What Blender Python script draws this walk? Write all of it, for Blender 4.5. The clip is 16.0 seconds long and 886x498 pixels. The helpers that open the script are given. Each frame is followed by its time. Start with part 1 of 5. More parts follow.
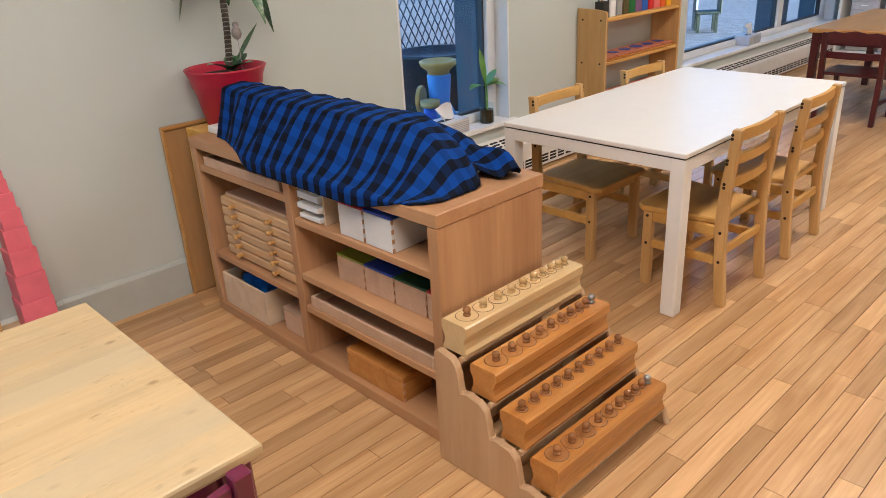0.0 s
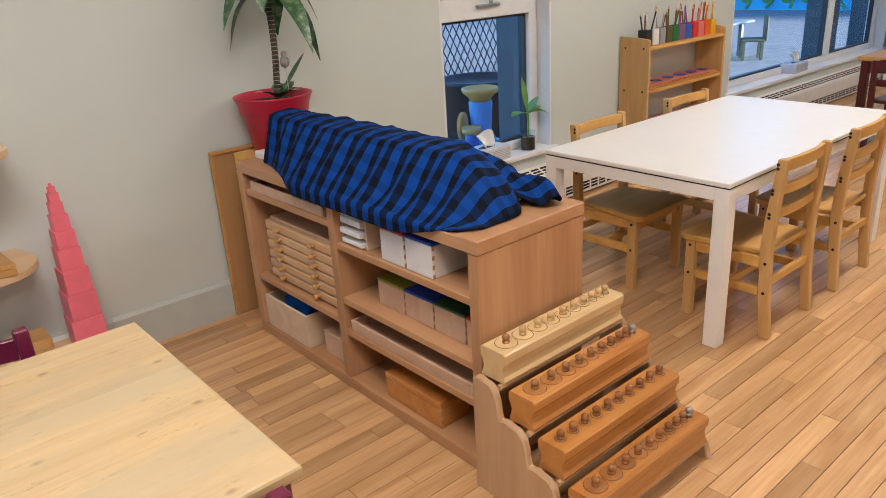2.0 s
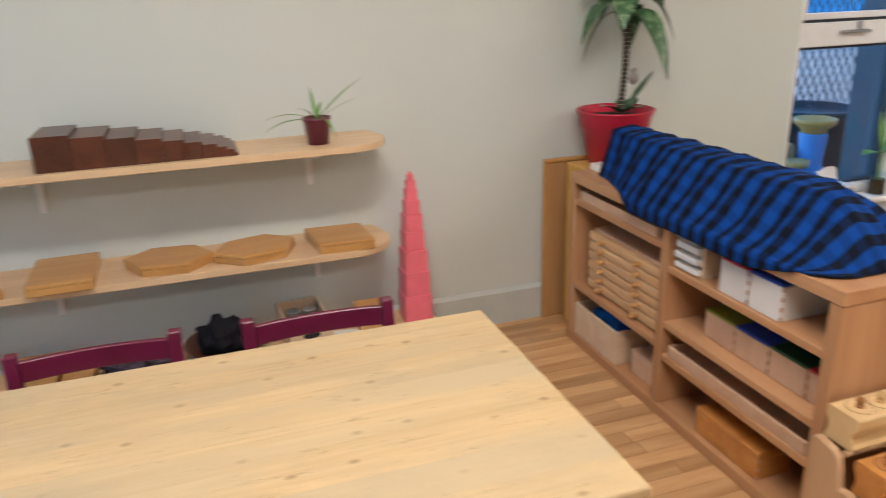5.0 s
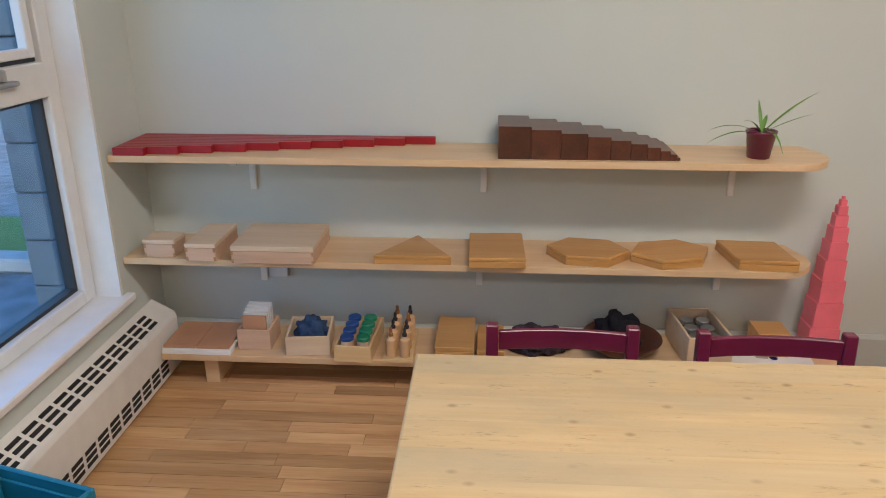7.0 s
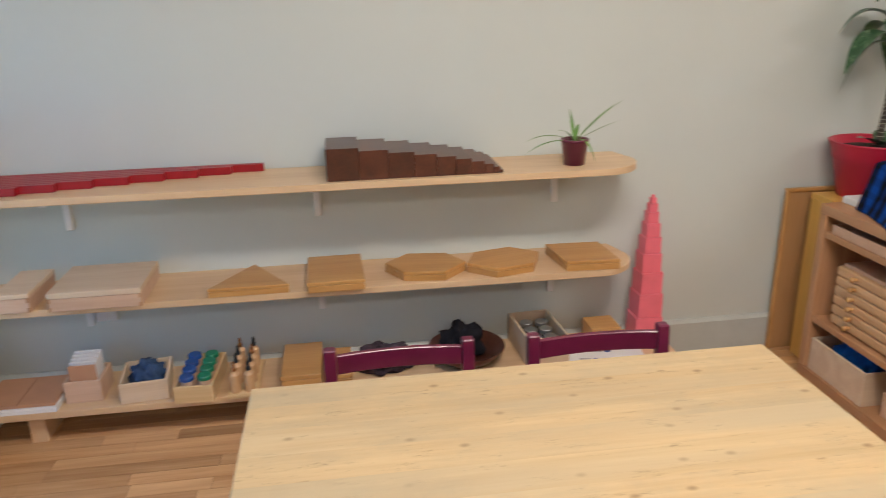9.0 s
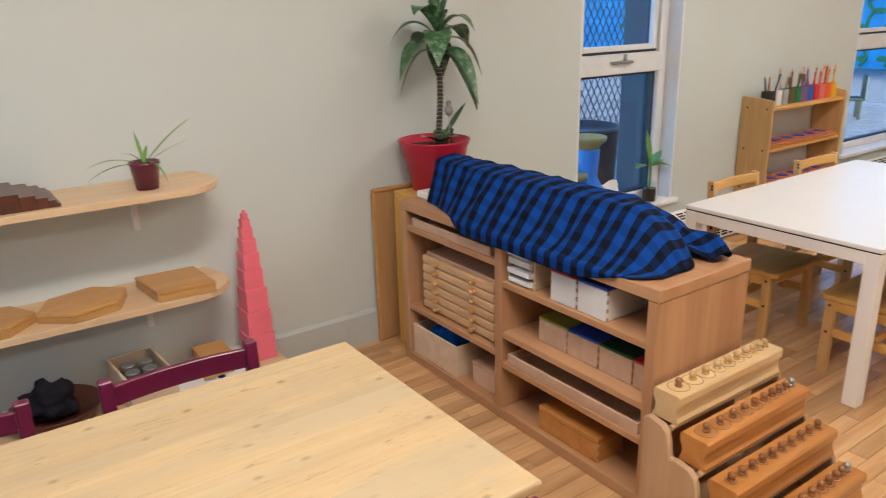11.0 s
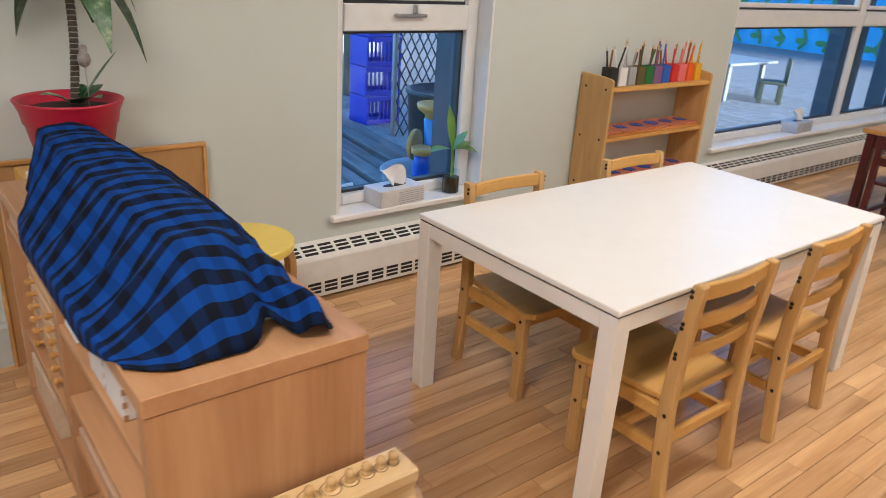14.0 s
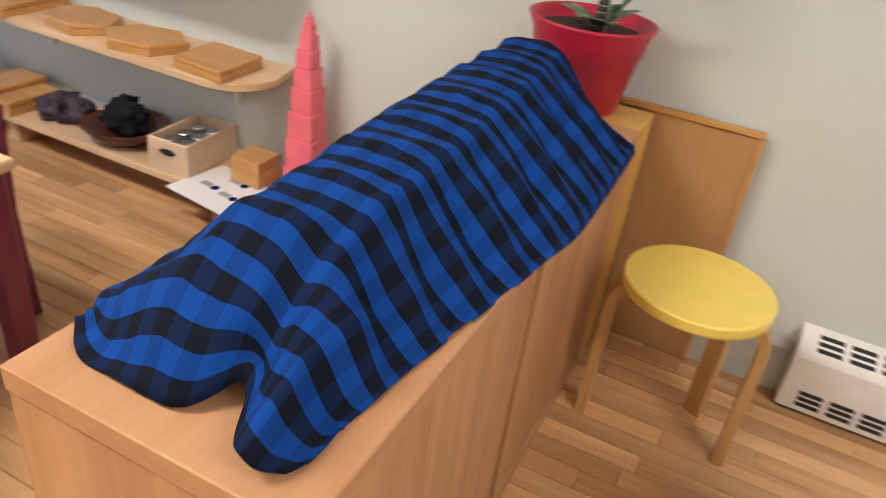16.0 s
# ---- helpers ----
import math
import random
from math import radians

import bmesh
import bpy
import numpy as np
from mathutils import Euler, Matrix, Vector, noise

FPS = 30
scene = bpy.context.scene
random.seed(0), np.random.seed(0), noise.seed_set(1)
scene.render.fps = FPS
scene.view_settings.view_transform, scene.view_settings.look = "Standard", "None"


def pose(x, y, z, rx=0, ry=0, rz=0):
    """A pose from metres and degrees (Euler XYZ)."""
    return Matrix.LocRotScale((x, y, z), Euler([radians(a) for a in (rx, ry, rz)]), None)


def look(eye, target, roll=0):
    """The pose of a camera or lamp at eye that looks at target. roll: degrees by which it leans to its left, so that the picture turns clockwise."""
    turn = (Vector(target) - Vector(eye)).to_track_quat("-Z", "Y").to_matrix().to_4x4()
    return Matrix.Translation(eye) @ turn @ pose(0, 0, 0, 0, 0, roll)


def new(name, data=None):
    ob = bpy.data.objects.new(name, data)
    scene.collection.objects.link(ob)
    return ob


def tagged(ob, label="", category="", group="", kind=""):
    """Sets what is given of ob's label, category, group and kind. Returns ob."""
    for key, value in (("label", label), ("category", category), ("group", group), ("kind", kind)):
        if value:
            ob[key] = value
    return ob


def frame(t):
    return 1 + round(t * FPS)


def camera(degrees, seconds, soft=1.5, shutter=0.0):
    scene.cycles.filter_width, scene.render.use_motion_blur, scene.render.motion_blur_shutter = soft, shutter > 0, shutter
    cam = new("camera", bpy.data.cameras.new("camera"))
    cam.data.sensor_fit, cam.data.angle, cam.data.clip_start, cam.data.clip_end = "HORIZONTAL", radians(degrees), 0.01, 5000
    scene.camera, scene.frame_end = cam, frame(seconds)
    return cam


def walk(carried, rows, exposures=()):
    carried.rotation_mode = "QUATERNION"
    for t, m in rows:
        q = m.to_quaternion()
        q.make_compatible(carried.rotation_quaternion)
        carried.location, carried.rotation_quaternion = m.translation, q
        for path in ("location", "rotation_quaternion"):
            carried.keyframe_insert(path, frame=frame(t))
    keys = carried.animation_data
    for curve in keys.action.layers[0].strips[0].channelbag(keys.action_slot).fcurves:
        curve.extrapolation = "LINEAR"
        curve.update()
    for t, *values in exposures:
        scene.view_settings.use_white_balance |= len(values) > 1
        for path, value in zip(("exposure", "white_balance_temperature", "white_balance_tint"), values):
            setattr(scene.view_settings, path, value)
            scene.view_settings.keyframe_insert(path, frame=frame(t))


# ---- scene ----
cam = camera(62.2, 16.0, soft=0.7, shutter=0.35)
PATH = [
    (0, (0.356, 0.036, 1.237), (1.611, 1.376, 0.444), -3.2),
    (0.5, (0.359, 0.034, 1.236), (1.605, 1.389, 0.454), -3.2),
    (1, (0.362, 0.029, 1.241), (1.6, 1.403, 0.479), -3.2),
    (1.5, (0.351, 0.031, 1.244), (1.565, 1.435, 0.5), -3.2),
    (2, (0.347, 0.031, 1.246), (1.544, 1.459, 0.521), -3.5),
    (2.5, (0.356, 0.023, 1.245), (1.565, 1.45, 0.535), -3.6),
    (3, (0.352, 0.017, 1.246), (1.551, 1.453, 0.538), -3.6),
    (3.5, (0.348, 0.027, 1.246), (1.527, 1.479, 0.536), -3.0),
    (4, (0.336, 0.033, 1.247), (1.465, 1.52, 0.53), -2.7),
    (4.5, (0.29, 0.062, 1.256), (1.212, 1.697, 0.564), -2.5),
    (5, (0.178, 0.103, 1.271), (0.764, 1.896, 0.605), -1.9),
    (5.2, (0.118, 0.129, 1.265), (0.568, 1.963, 0.606), -1.8),
    (7.3, (-0.311, 0.141, 1.337), (-0.446, 2.016, 0.655), -0.2),
    (7.5, (-0.307, 0.137, 1.338), (-0.447, 2.015, 0.666), -0.3),
    (8, (-0.29, 0.136, 1.341), (-0.363, 2.025, 0.69), -0.4),
    (8.5, (-0.276, 0.135, 1.343), (-0.252, 2.025, 0.689), -0.9),
    (9, (-0.218, 0.139, 1.35), (0.037, 2.013, 0.701), -1.3),
    (9.5, (-0.142, 0.107, 1.369), (0.411, 1.931, 0.76), -1.5),
    (9.7, (-0.119, 0.102, 1.372), (0.522, 1.899, 0.774), -1.4),
    (11.8, (0.122, 0.107, 1.292), (1.384, 1.503, 0.617), -1.7),
    (12, (0.166, 0.099, 1.288), (1.452, 1.469, 0.603), -1.6),
    (12.5, (0.324, 0.071, 1.276), (1.622, 1.41, 0.555), -0.4),
    (13, (0.562, 0.1, 1.232), (1.796, 1.479, 0.471), 0.4),
    (13.5, (0.854, 0.192, 1.257), (2.06, 1.596, 0.501), 0.3),
    (14, (1.171, 0.223, 1.266), (2.346, 1.663, 0.529), 3.7),
    (14.5, (1.451, 0.299, 1.258), (2.383, 1.887, 0.478), 5.0),
    (15, (1.693, 0.475, 1.247), (2.234, 2.196, 0.383), 5.8),
    (15.5, (1.906, 0.64, 1.216), (1.888, 2.386, 0.241), 8.7),
    (15.7, (1.963, 0.709, 1.208), (1.665, 2.411, 0.201), 8.7),
    (16, (2.035, 0.834, 1.196), (1.364, 2.41, 0.172), 7.7),
]
walk(cam, [(t, look(eye, target, roll)) for t, eye, target, roll in PATH], [(0, 5.08), (4, 5.07), (5, 5.1), (7.5, 4.86), (8.5, 4.94), (9.5, 5.12), (12.5, 5.1), (14, 5.08), (15, 5.1), (15.5, 5.25), (16, 5.5)])

# ---- world and light ----
world = bpy.data.worlds.new("world")
scene.world = world
world.use_nodes = True
wn = world.node_tree.nodes
sky = wn.new("ShaderNodeTexSky")
sky.sky_type = "NISHITA"
sky.sun_disc = False
sky.sun_elevation = radians(14)
sky.sun_rotation = radians(160)
sky.ozone_density = 4.0
dusk = wn.new("ShaderNodeHueSaturation")
dusk.inputs["Saturation"].default_value = 1.12
world.node_tree.links.new(sky.outputs[0], dusk.inputs["Color"])
world.node_tree.links.new(dusk.outputs[0], wn["Background"].inputs[0])
wn["Background"].inputs[1].default_value = 0.024
sun = new("sun", bpy.data.lights.new("sun", "SUN"))
sun.data.energy, sun.data.angle, sun.data.color = 0.5, radians(20), (1.0, 0.93, 0.85)
sun.matrix_basis = look((0, 0, 10), (math.sin(radians(160)) * -10, math.cos(radians(160)) * -10, 7.5))
LAMP_COLOUR = (1.0, 0.92, 0.855)
LAMPS = [(0.35, 0.65, 1.3), (3.75, 0.8, 0.98), (7.0, 0.8, 0.7), (0.35, -1.7, 0.85), (3.75, -1.7, 0.5), (7.0, -1.6, 0.3)]
ROOM_W, ROOM_E, ROOM_N, ROOM_S, ROOM_H = -1.5, 8.3, 2.6, -3.6, 2.62
for lx, ly, watts in LAMPS:
    lamp = new("lamp_light", bpy.data.lights.new("lamp_light", "AREA"))
    lamp.data.shape, lamp.data.size, lamp.data.size_y = "RECTANGLE", 1.16, 0.26
    lamp.data.energy, lamp.data.color = watts, LAMP_COLOUR
    lamp.matrix_basis = pose(lx, ly, ROOM_H - 0.085)


# ---- materials ----
def shader(name, rough=0.5, metal=0.0, coat=0.0):
    m = bpy.data.materials.new(name)
    m.use_nodes = True
    n, l = m.node_tree.nodes, m.node_tree.links
    b = n["Principled BSDF"]
    b.inputs["Roughness"].default_value = rough
    b.inputs["Metallic"].default_value = metal
    b.inputs["Coat Weight"].default_value = coat
    return m, n, l, b


def ramp_node(n, stops):
    r = n.new("ShaderNodeValToRGB")
    while len(r.color_ramp.elements) < len(stops):
        r.color_ramp.elements.new(0.5)
    for e, (p, c) in zip(r.color_ramp.elements, stops):
        e.position, e.color = p, (*c, 1)
    return r


def noise_node(n, l, vec, scale, detail=4, rough=0.55):
    t = n.new("ShaderNodeTexNoise")
    t.inputs["Scale"].default_value, t.inputs["Detail"].default_value, t.inputs["Roughness"].default_value = scale, detail, rough
    if vec is not None:
        l.new(vec, t.inputs["Vector"])
    return t


def object_coords(n, l, stretch=(1, 1, 1), offset=True):
    c = n.new("ShaderNodeTexCoord")
    m = n.new("ShaderNodeMapping")
    m.inputs["Scale"].default_value = stretch
    l.new(c.outputs["Object"], m.inputs["Vector"])
    if offset:
        o = n.new("ShaderNodeObjectInfo")
        k = n.new("ShaderNodeMath")
        k.operation = "MULTIPLY"
        k.inputs[1].default_value = 37.0
        l.new(o.outputs["Random"], k.inputs[0])
        l.new(k.outputs[0], m.inputs["Location"])
    return m.outputs[0]


def bump_from(n, l, b, height, strength, distance=0.002):
    u = n.new("ShaderNodeBump")
    u.inputs["Strength"].default_value, u.inputs["Distance"].default_value = strength, distance
    l.new(height, u.inputs["Height"])
    l.new(u.outputs[0], b.inputs["Normal"])


def mix_node(n, l, a, bb, fac, mode="MIX"):
    x = n.new("ShaderNodeMix")
    x.data_type, x.blend_type = "RGBA", mode
    for sock, v in ((x.inputs["Factor"], fac), (x.inputs["A"], a), (x.inputs["B"], bb)):
        if hasattr(v, "links"):
            l.new(v, sock)
        elif isinstance(v, tuple):
            sock.default_value = (*v, 1)
        else:
            sock.default_value = v
    return x.outputs["Result"]


def wood(name, dark, light, axis="x", rough=0.42, grain=1.0, coat=0.0, vary=0.25, island=False):
    """Grain along an axis, broad tone changes, and a tone of its own for every object."""
    m, n, l, b = shader(name, rough, 0, coat)
    st = {"x": (1.6, 16, 16), "y": (16, 1.6, 16), "z": (16, 16, 1.6)}[axis]
    fine = {"x": (6, 140, 140), "y": (140, 6, 140), "z": (140, 140, 6)}[axis]
    v = object_coords(n, l, tuple(a * grain for a in st))
    a = noise_node(n, l, v, 1.0, 5, 0.6)
    a.inputs["Distortion"].default_value = 0.6
    f = noise_node(n, l, object_coords(n, l, tuple(k * grain for k in fine)), 1.0, 3)
    r = ramp_node(n, [(0.28, dark), (0.72, light)])
    add = n.new("ShaderNodeMath")
    add.operation = "MULTIPLY_ADD"
    add.inputs[1].default_value, add.inputs[2].default_value = 0.35, -0.17
    l.new(f.outputs[0], add.inputs[0])
    s = n.new("ShaderNodeMath")
    s.operation = "ADD"
    l.new(a.outputs[0], s.inputs[0])
    l.new(add.outputs[0], s.inputs[1])
    l.new(s.outputs[0], r.inputs[0])
    o = n.new("ShaderNodeNewGeometry" if island else "ShaderNodeObjectInfo")
    h = n.new("ShaderNodeHueSaturation")
    k = n.new("ShaderNodeMapRange")
    k.inputs[3].default_value, k.inputs[4].default_value = 1 - vary, 1 + vary
    l.new(o.outputs["Random Per Island" if island else "Random"], k.inputs[0])
    l.new(k.outputs[0], h.inputs["Value"])
    l.new(r.outputs[0], h.inputs["Color"])
    l.new(h.outputs[0], b.inputs["Base Color"])
    bump_from(n, l, b, f.outputs[0], 0.12, 0.001)
    return m


def plain(name, colour, rough=0.5, metal=0.0, vary=0.06, scale=18.0, bump=0.05, coat=0.0, gloss=0.5):
    m, n, l, b = shader(name, rough, metal, coat)
    b.inputs["Specular IOR Level"].default_value = gloss
    v = object_coords(n, l)
    a = noise_node(n, l, v, scale, 5)
    r = ramp_node(n, [(0.3, tuple(c * (1 - vary) for c in colour)), (0.7, tuple(min(1, c * (1 + vary)) for c in colour))])
    l.new(a.outputs[0], r.inputs[0])
    l.new(r.outputs[0], b.inputs["Base Color"])
    if bump:
        g = noise_node(n, l, v, scale * 12, 2)
        bump_from(n, l, b, g.outputs[0], bump, 0.001)
    return m


def wall_paint(name, colour):
    m, n, l, b = shader(name, 0.62)
    v = object_coords(n, l, offset=False)
    a = noise_node(n, l, v, 1.3, 6, 0.6)
    r = ramp_node(n, [(0.35, tuple(c * 0.965 for c in colour)), (0.65, colour)])
    l.new(a.outputs[0], r.inputs[0])
    l.new(r.outputs[0], b.inputs["Base Color"])
    g = noise_node(n, l, v, 260, 3)
    bump_from(n, l, b, g.outputs[0], 0.10, 0.0008)
    return m


def glass(name):
    m = bpy.data.materials.new(name)
    m.use_nodes = True
    n, l = m.node_tree.nodes, m.node_tree.links
    n.remove(n["Principled BSDF"])
    t, g, x = n.new("ShaderNodeBsdfTransparent"), n.new("ShaderNodeBsdfGlossy"), n.new("ShaderNodeMixShader")
    g.inputs["Roughness"].default_value = 0.02
    t.inputs[0].default_value = (0.86, 0.93, 0.97, 1)
    x.inputs[0].default_value = 0.035
    l.new(t.outputs[0], x.inputs[1])
    l.new(g.outputs[0], x.inputs[2])
    l.new(x.outputs[0], n["Material Output"].inputs[0])
    return m


def worn_pine(name):
    """Pale pine with knots, short dark scratches and darker streaks."""
    m = wood(name, (0.53, 0.36, 0.18), (0.70, 0.53, 0.30), "x", 0.42, 0.6, 0, 0.055)
    n, l = m.node_tree.nodes, m.node_tree.links
    b = n["Principled BSDF"]
    base = b.inputs["Base Color"].links[0].from_socket
    v = object_coords(n, l, (5.5, 9, 5.5))
    k = n.new("ShaderNodeTexVoronoi")
    k.voronoi_dimensions = "2D"
    k.inputs["Scale"].default_value = 0.85
    l.new(v, k.inputs["Vector"])
    r = ramp_node(n, [(0.015, (0.8, 0.8, 0.8)), (0.065, (0, 0, 0))])
    l.new(k.outputs["Distance"], r.inputs[0])
    c = mix_node(n, l, base, (0.27, 0.155, 0.07), r.outputs[0])
    s = noise_node(n, l, object_coords(n, l, (11, 46, 20)), 1.0, 8, 0.85)
    rs = ramp_node(n, [(0.57, (0, 0, 0)), (0.66, (0.8, 0.8, 0.8))])
    l.new(s.outputs[0], rs.inputs[0])
    c = mix_node(n, l, c, (0.27, 0.175, 0.09), rs.outputs[0])
    st = noise_node(n, l, object_coords(n, l, (1.1, 7, 3)), 1.0, 3, 0.5)
    r2 = ramp_node(n, [(0.42, (0, 0, 0)), (0.66, (0.75, 0.75, 0.75))])
    l.new(st.outputs[0], r2.inputs[0])
    c = mix_node(n, l, c, (0.52, 0.42, 0.27), r2.outputs[0])
    dirt = noise_node(n, l, object_coords(n, l, (2.6, 4.5, 3)), 1.0, 7, 0.72)
    r3 = ramp_node(n, [(0.46, (0, 0, 0)), (0.70, (0.55, 0.55, 0.55))])
    l.new(dirt.outputs[0], r3.inputs[0])
    c = mix_node(n, l, c, (0.40, 0.33, 0.22), r3.outputs[0])
    l.new(c, b.inputs["Base Color"])
    return m


WALL = wall_paint("sage_wall_paint", (0.585, 0.63, 0.60))
BASEB = plain("grey_baseboard_paint", (0.50, 0.535, 0.51), 0.35, vary=0.04)
CEIL = wall_paint("ceiling_paint", (0.66, 0.66, 0.64))
WHITE = plain("white_paint", (0.80, 0.80, 0.79), 0.35, vary=0.03)
FRAMEW = plain("white_window_frame", (0.74, 0.75, 0.75), 0.35, vary=0.03)
ENAMEL = plain("white_heater_enamel", (0.76, 0.75, 0.72), 0.35, vary=0.04)
DARK = plain("dark_void", (0.015, 0.015, 0.016), 0.7)
GASKET = plain("dark_window_gasket", (0.03, 0.035, 0.045), 0.5)
LACQ = plain("white_table_lacquer", (0.82, 0.81, 0.79), 0.30, vary=0.015, bump=0.01)
PLANK = wood("maple_floor_plank", (0.46, 0.245, 0.105), (0.69, 0.43, 0.22), "x", 0.24, 0.8, 0.0, 0.20)
PLANKS_FAR = wood("maple_floor_planks", (0.46, 0.245, 0.105), (0.69, 0.43, 0.22), "x", 0.24, 0.8, 0.0, 0.20, True)
GAP = plain("floor_joint", (0.028, 0.011, 0.005), 0.8)
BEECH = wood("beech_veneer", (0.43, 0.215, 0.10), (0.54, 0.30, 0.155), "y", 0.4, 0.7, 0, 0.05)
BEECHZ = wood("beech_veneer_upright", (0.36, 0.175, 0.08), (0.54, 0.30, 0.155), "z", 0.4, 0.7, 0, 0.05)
PALE = wood("pale_birch", (0.60, 0.40, 0.225), (0.72, 0.52, 0.32), "x", 0.4, 0.7, 0, 0.05)
PALEBOX = wood("pale_maple_box", (0.60, 0.44, 0.29), (0.72, 0.57, 0.41), "x", 0.45, 1.0, 0, 0.08)
PINKBOX = wood("pinkish_beech_box", (0.52, 0.33, 0.22), (0.64, 0.44, 0.31), "x", 0.45, 1.0, 0, 0.08)
HONEY = wood("honey_varnished_wood", (0.47, 0.23, 0.07), (0.60, 0.33, 0.115), "x", 0.3, 1.0, 0.15, 0.06)
HONEYLITE = wood("light_varnished_maple", (0.62, 0.42, 0.20), (0.72, 0.52, 0.28), "x", 0.3, 1.0, 0.15, 0.05)
ORANGE = wood("orange_varnished_wood", (0.44, 0.17, 0.04), (0.58, 0.265, 0.075), "x", 0.26, 1.0, 0.25, 0.08)
KNOB = wood("dark_varnished_knob", (0.20, 0.075, 0.025), (0.33, 0.14, 0.05), "z", 0.22, 2, 0.4, 0.1)
CHAIRW = wood("varnished_birch_chair", (0.47, 0.265, 0.09), (0.62, 0.38, 0.155), "z", 0.42, 1.0, 0.0, 0.05)
CHAIRX = wood("varnished_birch_rail", (0.53, 0.275, 0.065), (0.68, 0.39, 0.115), "x", 0.55, 1.0, 0.0, 0.05)
MAROON = plain("maroon_paint", (0.135, 0.012, 0.045), 0.3, vary=0.12, coat=0.2)
DKRED = plain("dark_red_stain", (0.075, 0.010, 0.014), 0.3, vary=0.15, coat=0.2)
PINK = plain("pink_painted_wood", (0.82, 0.17, 0.22), 0.42, vary=0.06)
REDROD = plain("red_painted_wood", (0.33, 0.008, 0.016), 0.35, vary=0.08)
BROWN = wood("dark_walnut_stain", (0.055, 0.015, 0.008), (0.125, 0.035, 0.018), "y", 0.32, 0.8, 0.15, 0.2)
POT = plain("red_plastic_pot", (0.45, 0.012, 0.042), 0.38, vary=0.05)
SOIL = plain("potting_soil", (0.035, 0.022, 0.014), 0.9, vary=0.5, scale=60, bump=0.8)
LEAF = plain("dark_green_leaf", (0.045, 0.13, 0.045), 0.38, vary=0.35, scale=25)
LEAFPALE = plain("bright_green_leaf", (0.12, 0.26, 0.05), 0.4, vary=0.25, scale=20)
STEM = plain("ringed_plant_trunk", (0.055, 0.042, 0.032), 0.7, vary=0.4, scale=40, bump=0.4)
RING = plain("pale_trunk_scar", (0.30, 0.27, 0.22), 0.7, vary=0.3, scale=60)
YELLOW = plain("yellow_painted_seat", (0.80, 0.62, 0.13), 0.36, vary=0.03)
YWOOD = wood("yellow_varnished_wood", (0.55, 0.30, 0.06), (0.68, 0.42, 0.11), "z", 0.4, 1, 0, 0.05)
CORKB = wood("fibre_board", (0.40, 0.215, 0.085), (0.46, 0.26, 0.11), "z", 0.6, 2.0, 0, 0.04)
STEEL = plain("grey_metal", (0.45, 0.46, 0.47), 0.35, 0.9)
BOLT = plain("dark_bolt", (0.05, 0.035, 0.025), 0.35, 0.8)
BLUE = plain("blue_plastic", (0.015, 0.10, 0.55), 0.4)
SKYBLUE = plain("sky_blue_plastic", (0.05, 0.30, 0.70), 0.4)
PAPER = plain("white_paper", (0.80, 0.80, 0.80), 0.7, vary=0.02)
TEAL = plain("teal_plastic_bin", (0.01, 0.17, 0.27), 0.35)
GLASS = glass("window_glass")


# ---- mesh helpers ----
def part(name, bm, material, parent=None, label="", smooth=False):
    me = bpy.data.meshes.new(name)
    bm.normal_update()
    bm.to_mesh(me)
    bm.free()
    me.materials.append(material)
    if smooth:
        for p in me.polygons:
            p.use_smooth = True
    ob = new(name, me)
    if parent is not None:
        ob.parent = parent
    if label:
        ob["label"] = label
    return ob


def thing(name, x, y, z, label, category, group="", turn=0.0):
    ob = new(name)
    ob.empty_display_size = 0.05
    ob.matrix_basis = pose(x, y, z, 0, 0, turn)
    return tagged(ob, label, category, group)


def struct(ob, label, category=""):
    return tagged(ob, label, category, "", "structure")


def box(x0, x1, y0, y1, z0, z1, bevel=0.0, bm=None, m=None, seg=1):
    b = bmesh.new()
    bmesh.ops.create_cube(b, size=1)
    for v in b.verts:
        v.co = Vector((x0 + (v.co.x + 0.5) * (x1 - x0), y0 + (v.co.y + 0.5) * (y1 - y0), z0 + (v.co.z + 0.5) * (z1 - z0)))
    if bevel:
        bmesh.ops.bevel(b, geom=b.edges[:], offset=bevel, segments=seg, affect="EDGES", profile=0.6)
    return join(bm, b, m)


def join(bm, b, m=None):
    if m is not None:
        b.transform(m)
    if bm is None:
        return b
    me = bpy.data.meshes.new("tmp")
    b.to_mesh(me)
    b.free()
    bm.from_mesh(me)
    bpy.data.meshes.remove(me)
    return bm


def lathe(profile, bm=None, m=None, seg=20):
    """Turns (radius, height) pairs about z."""
    b = bmesh.new()
    rings = [[b.verts.new((r * math.cos(2 * math.pi * i / seg), r * math.sin(2 * math.pi * i / seg), z)) for i in range(seg)] for r, z in profile]
    for a, c in zip(rings, rings[1:]):
        for i in range(seg):
            j = (i + 1) % seg
            b.faces.new((a[i], a[j], c[j], c[i]))
    b.faces.new(rings[0][::-1])
    b.faces.new(rings[-1])
    return join(bm, b, m)


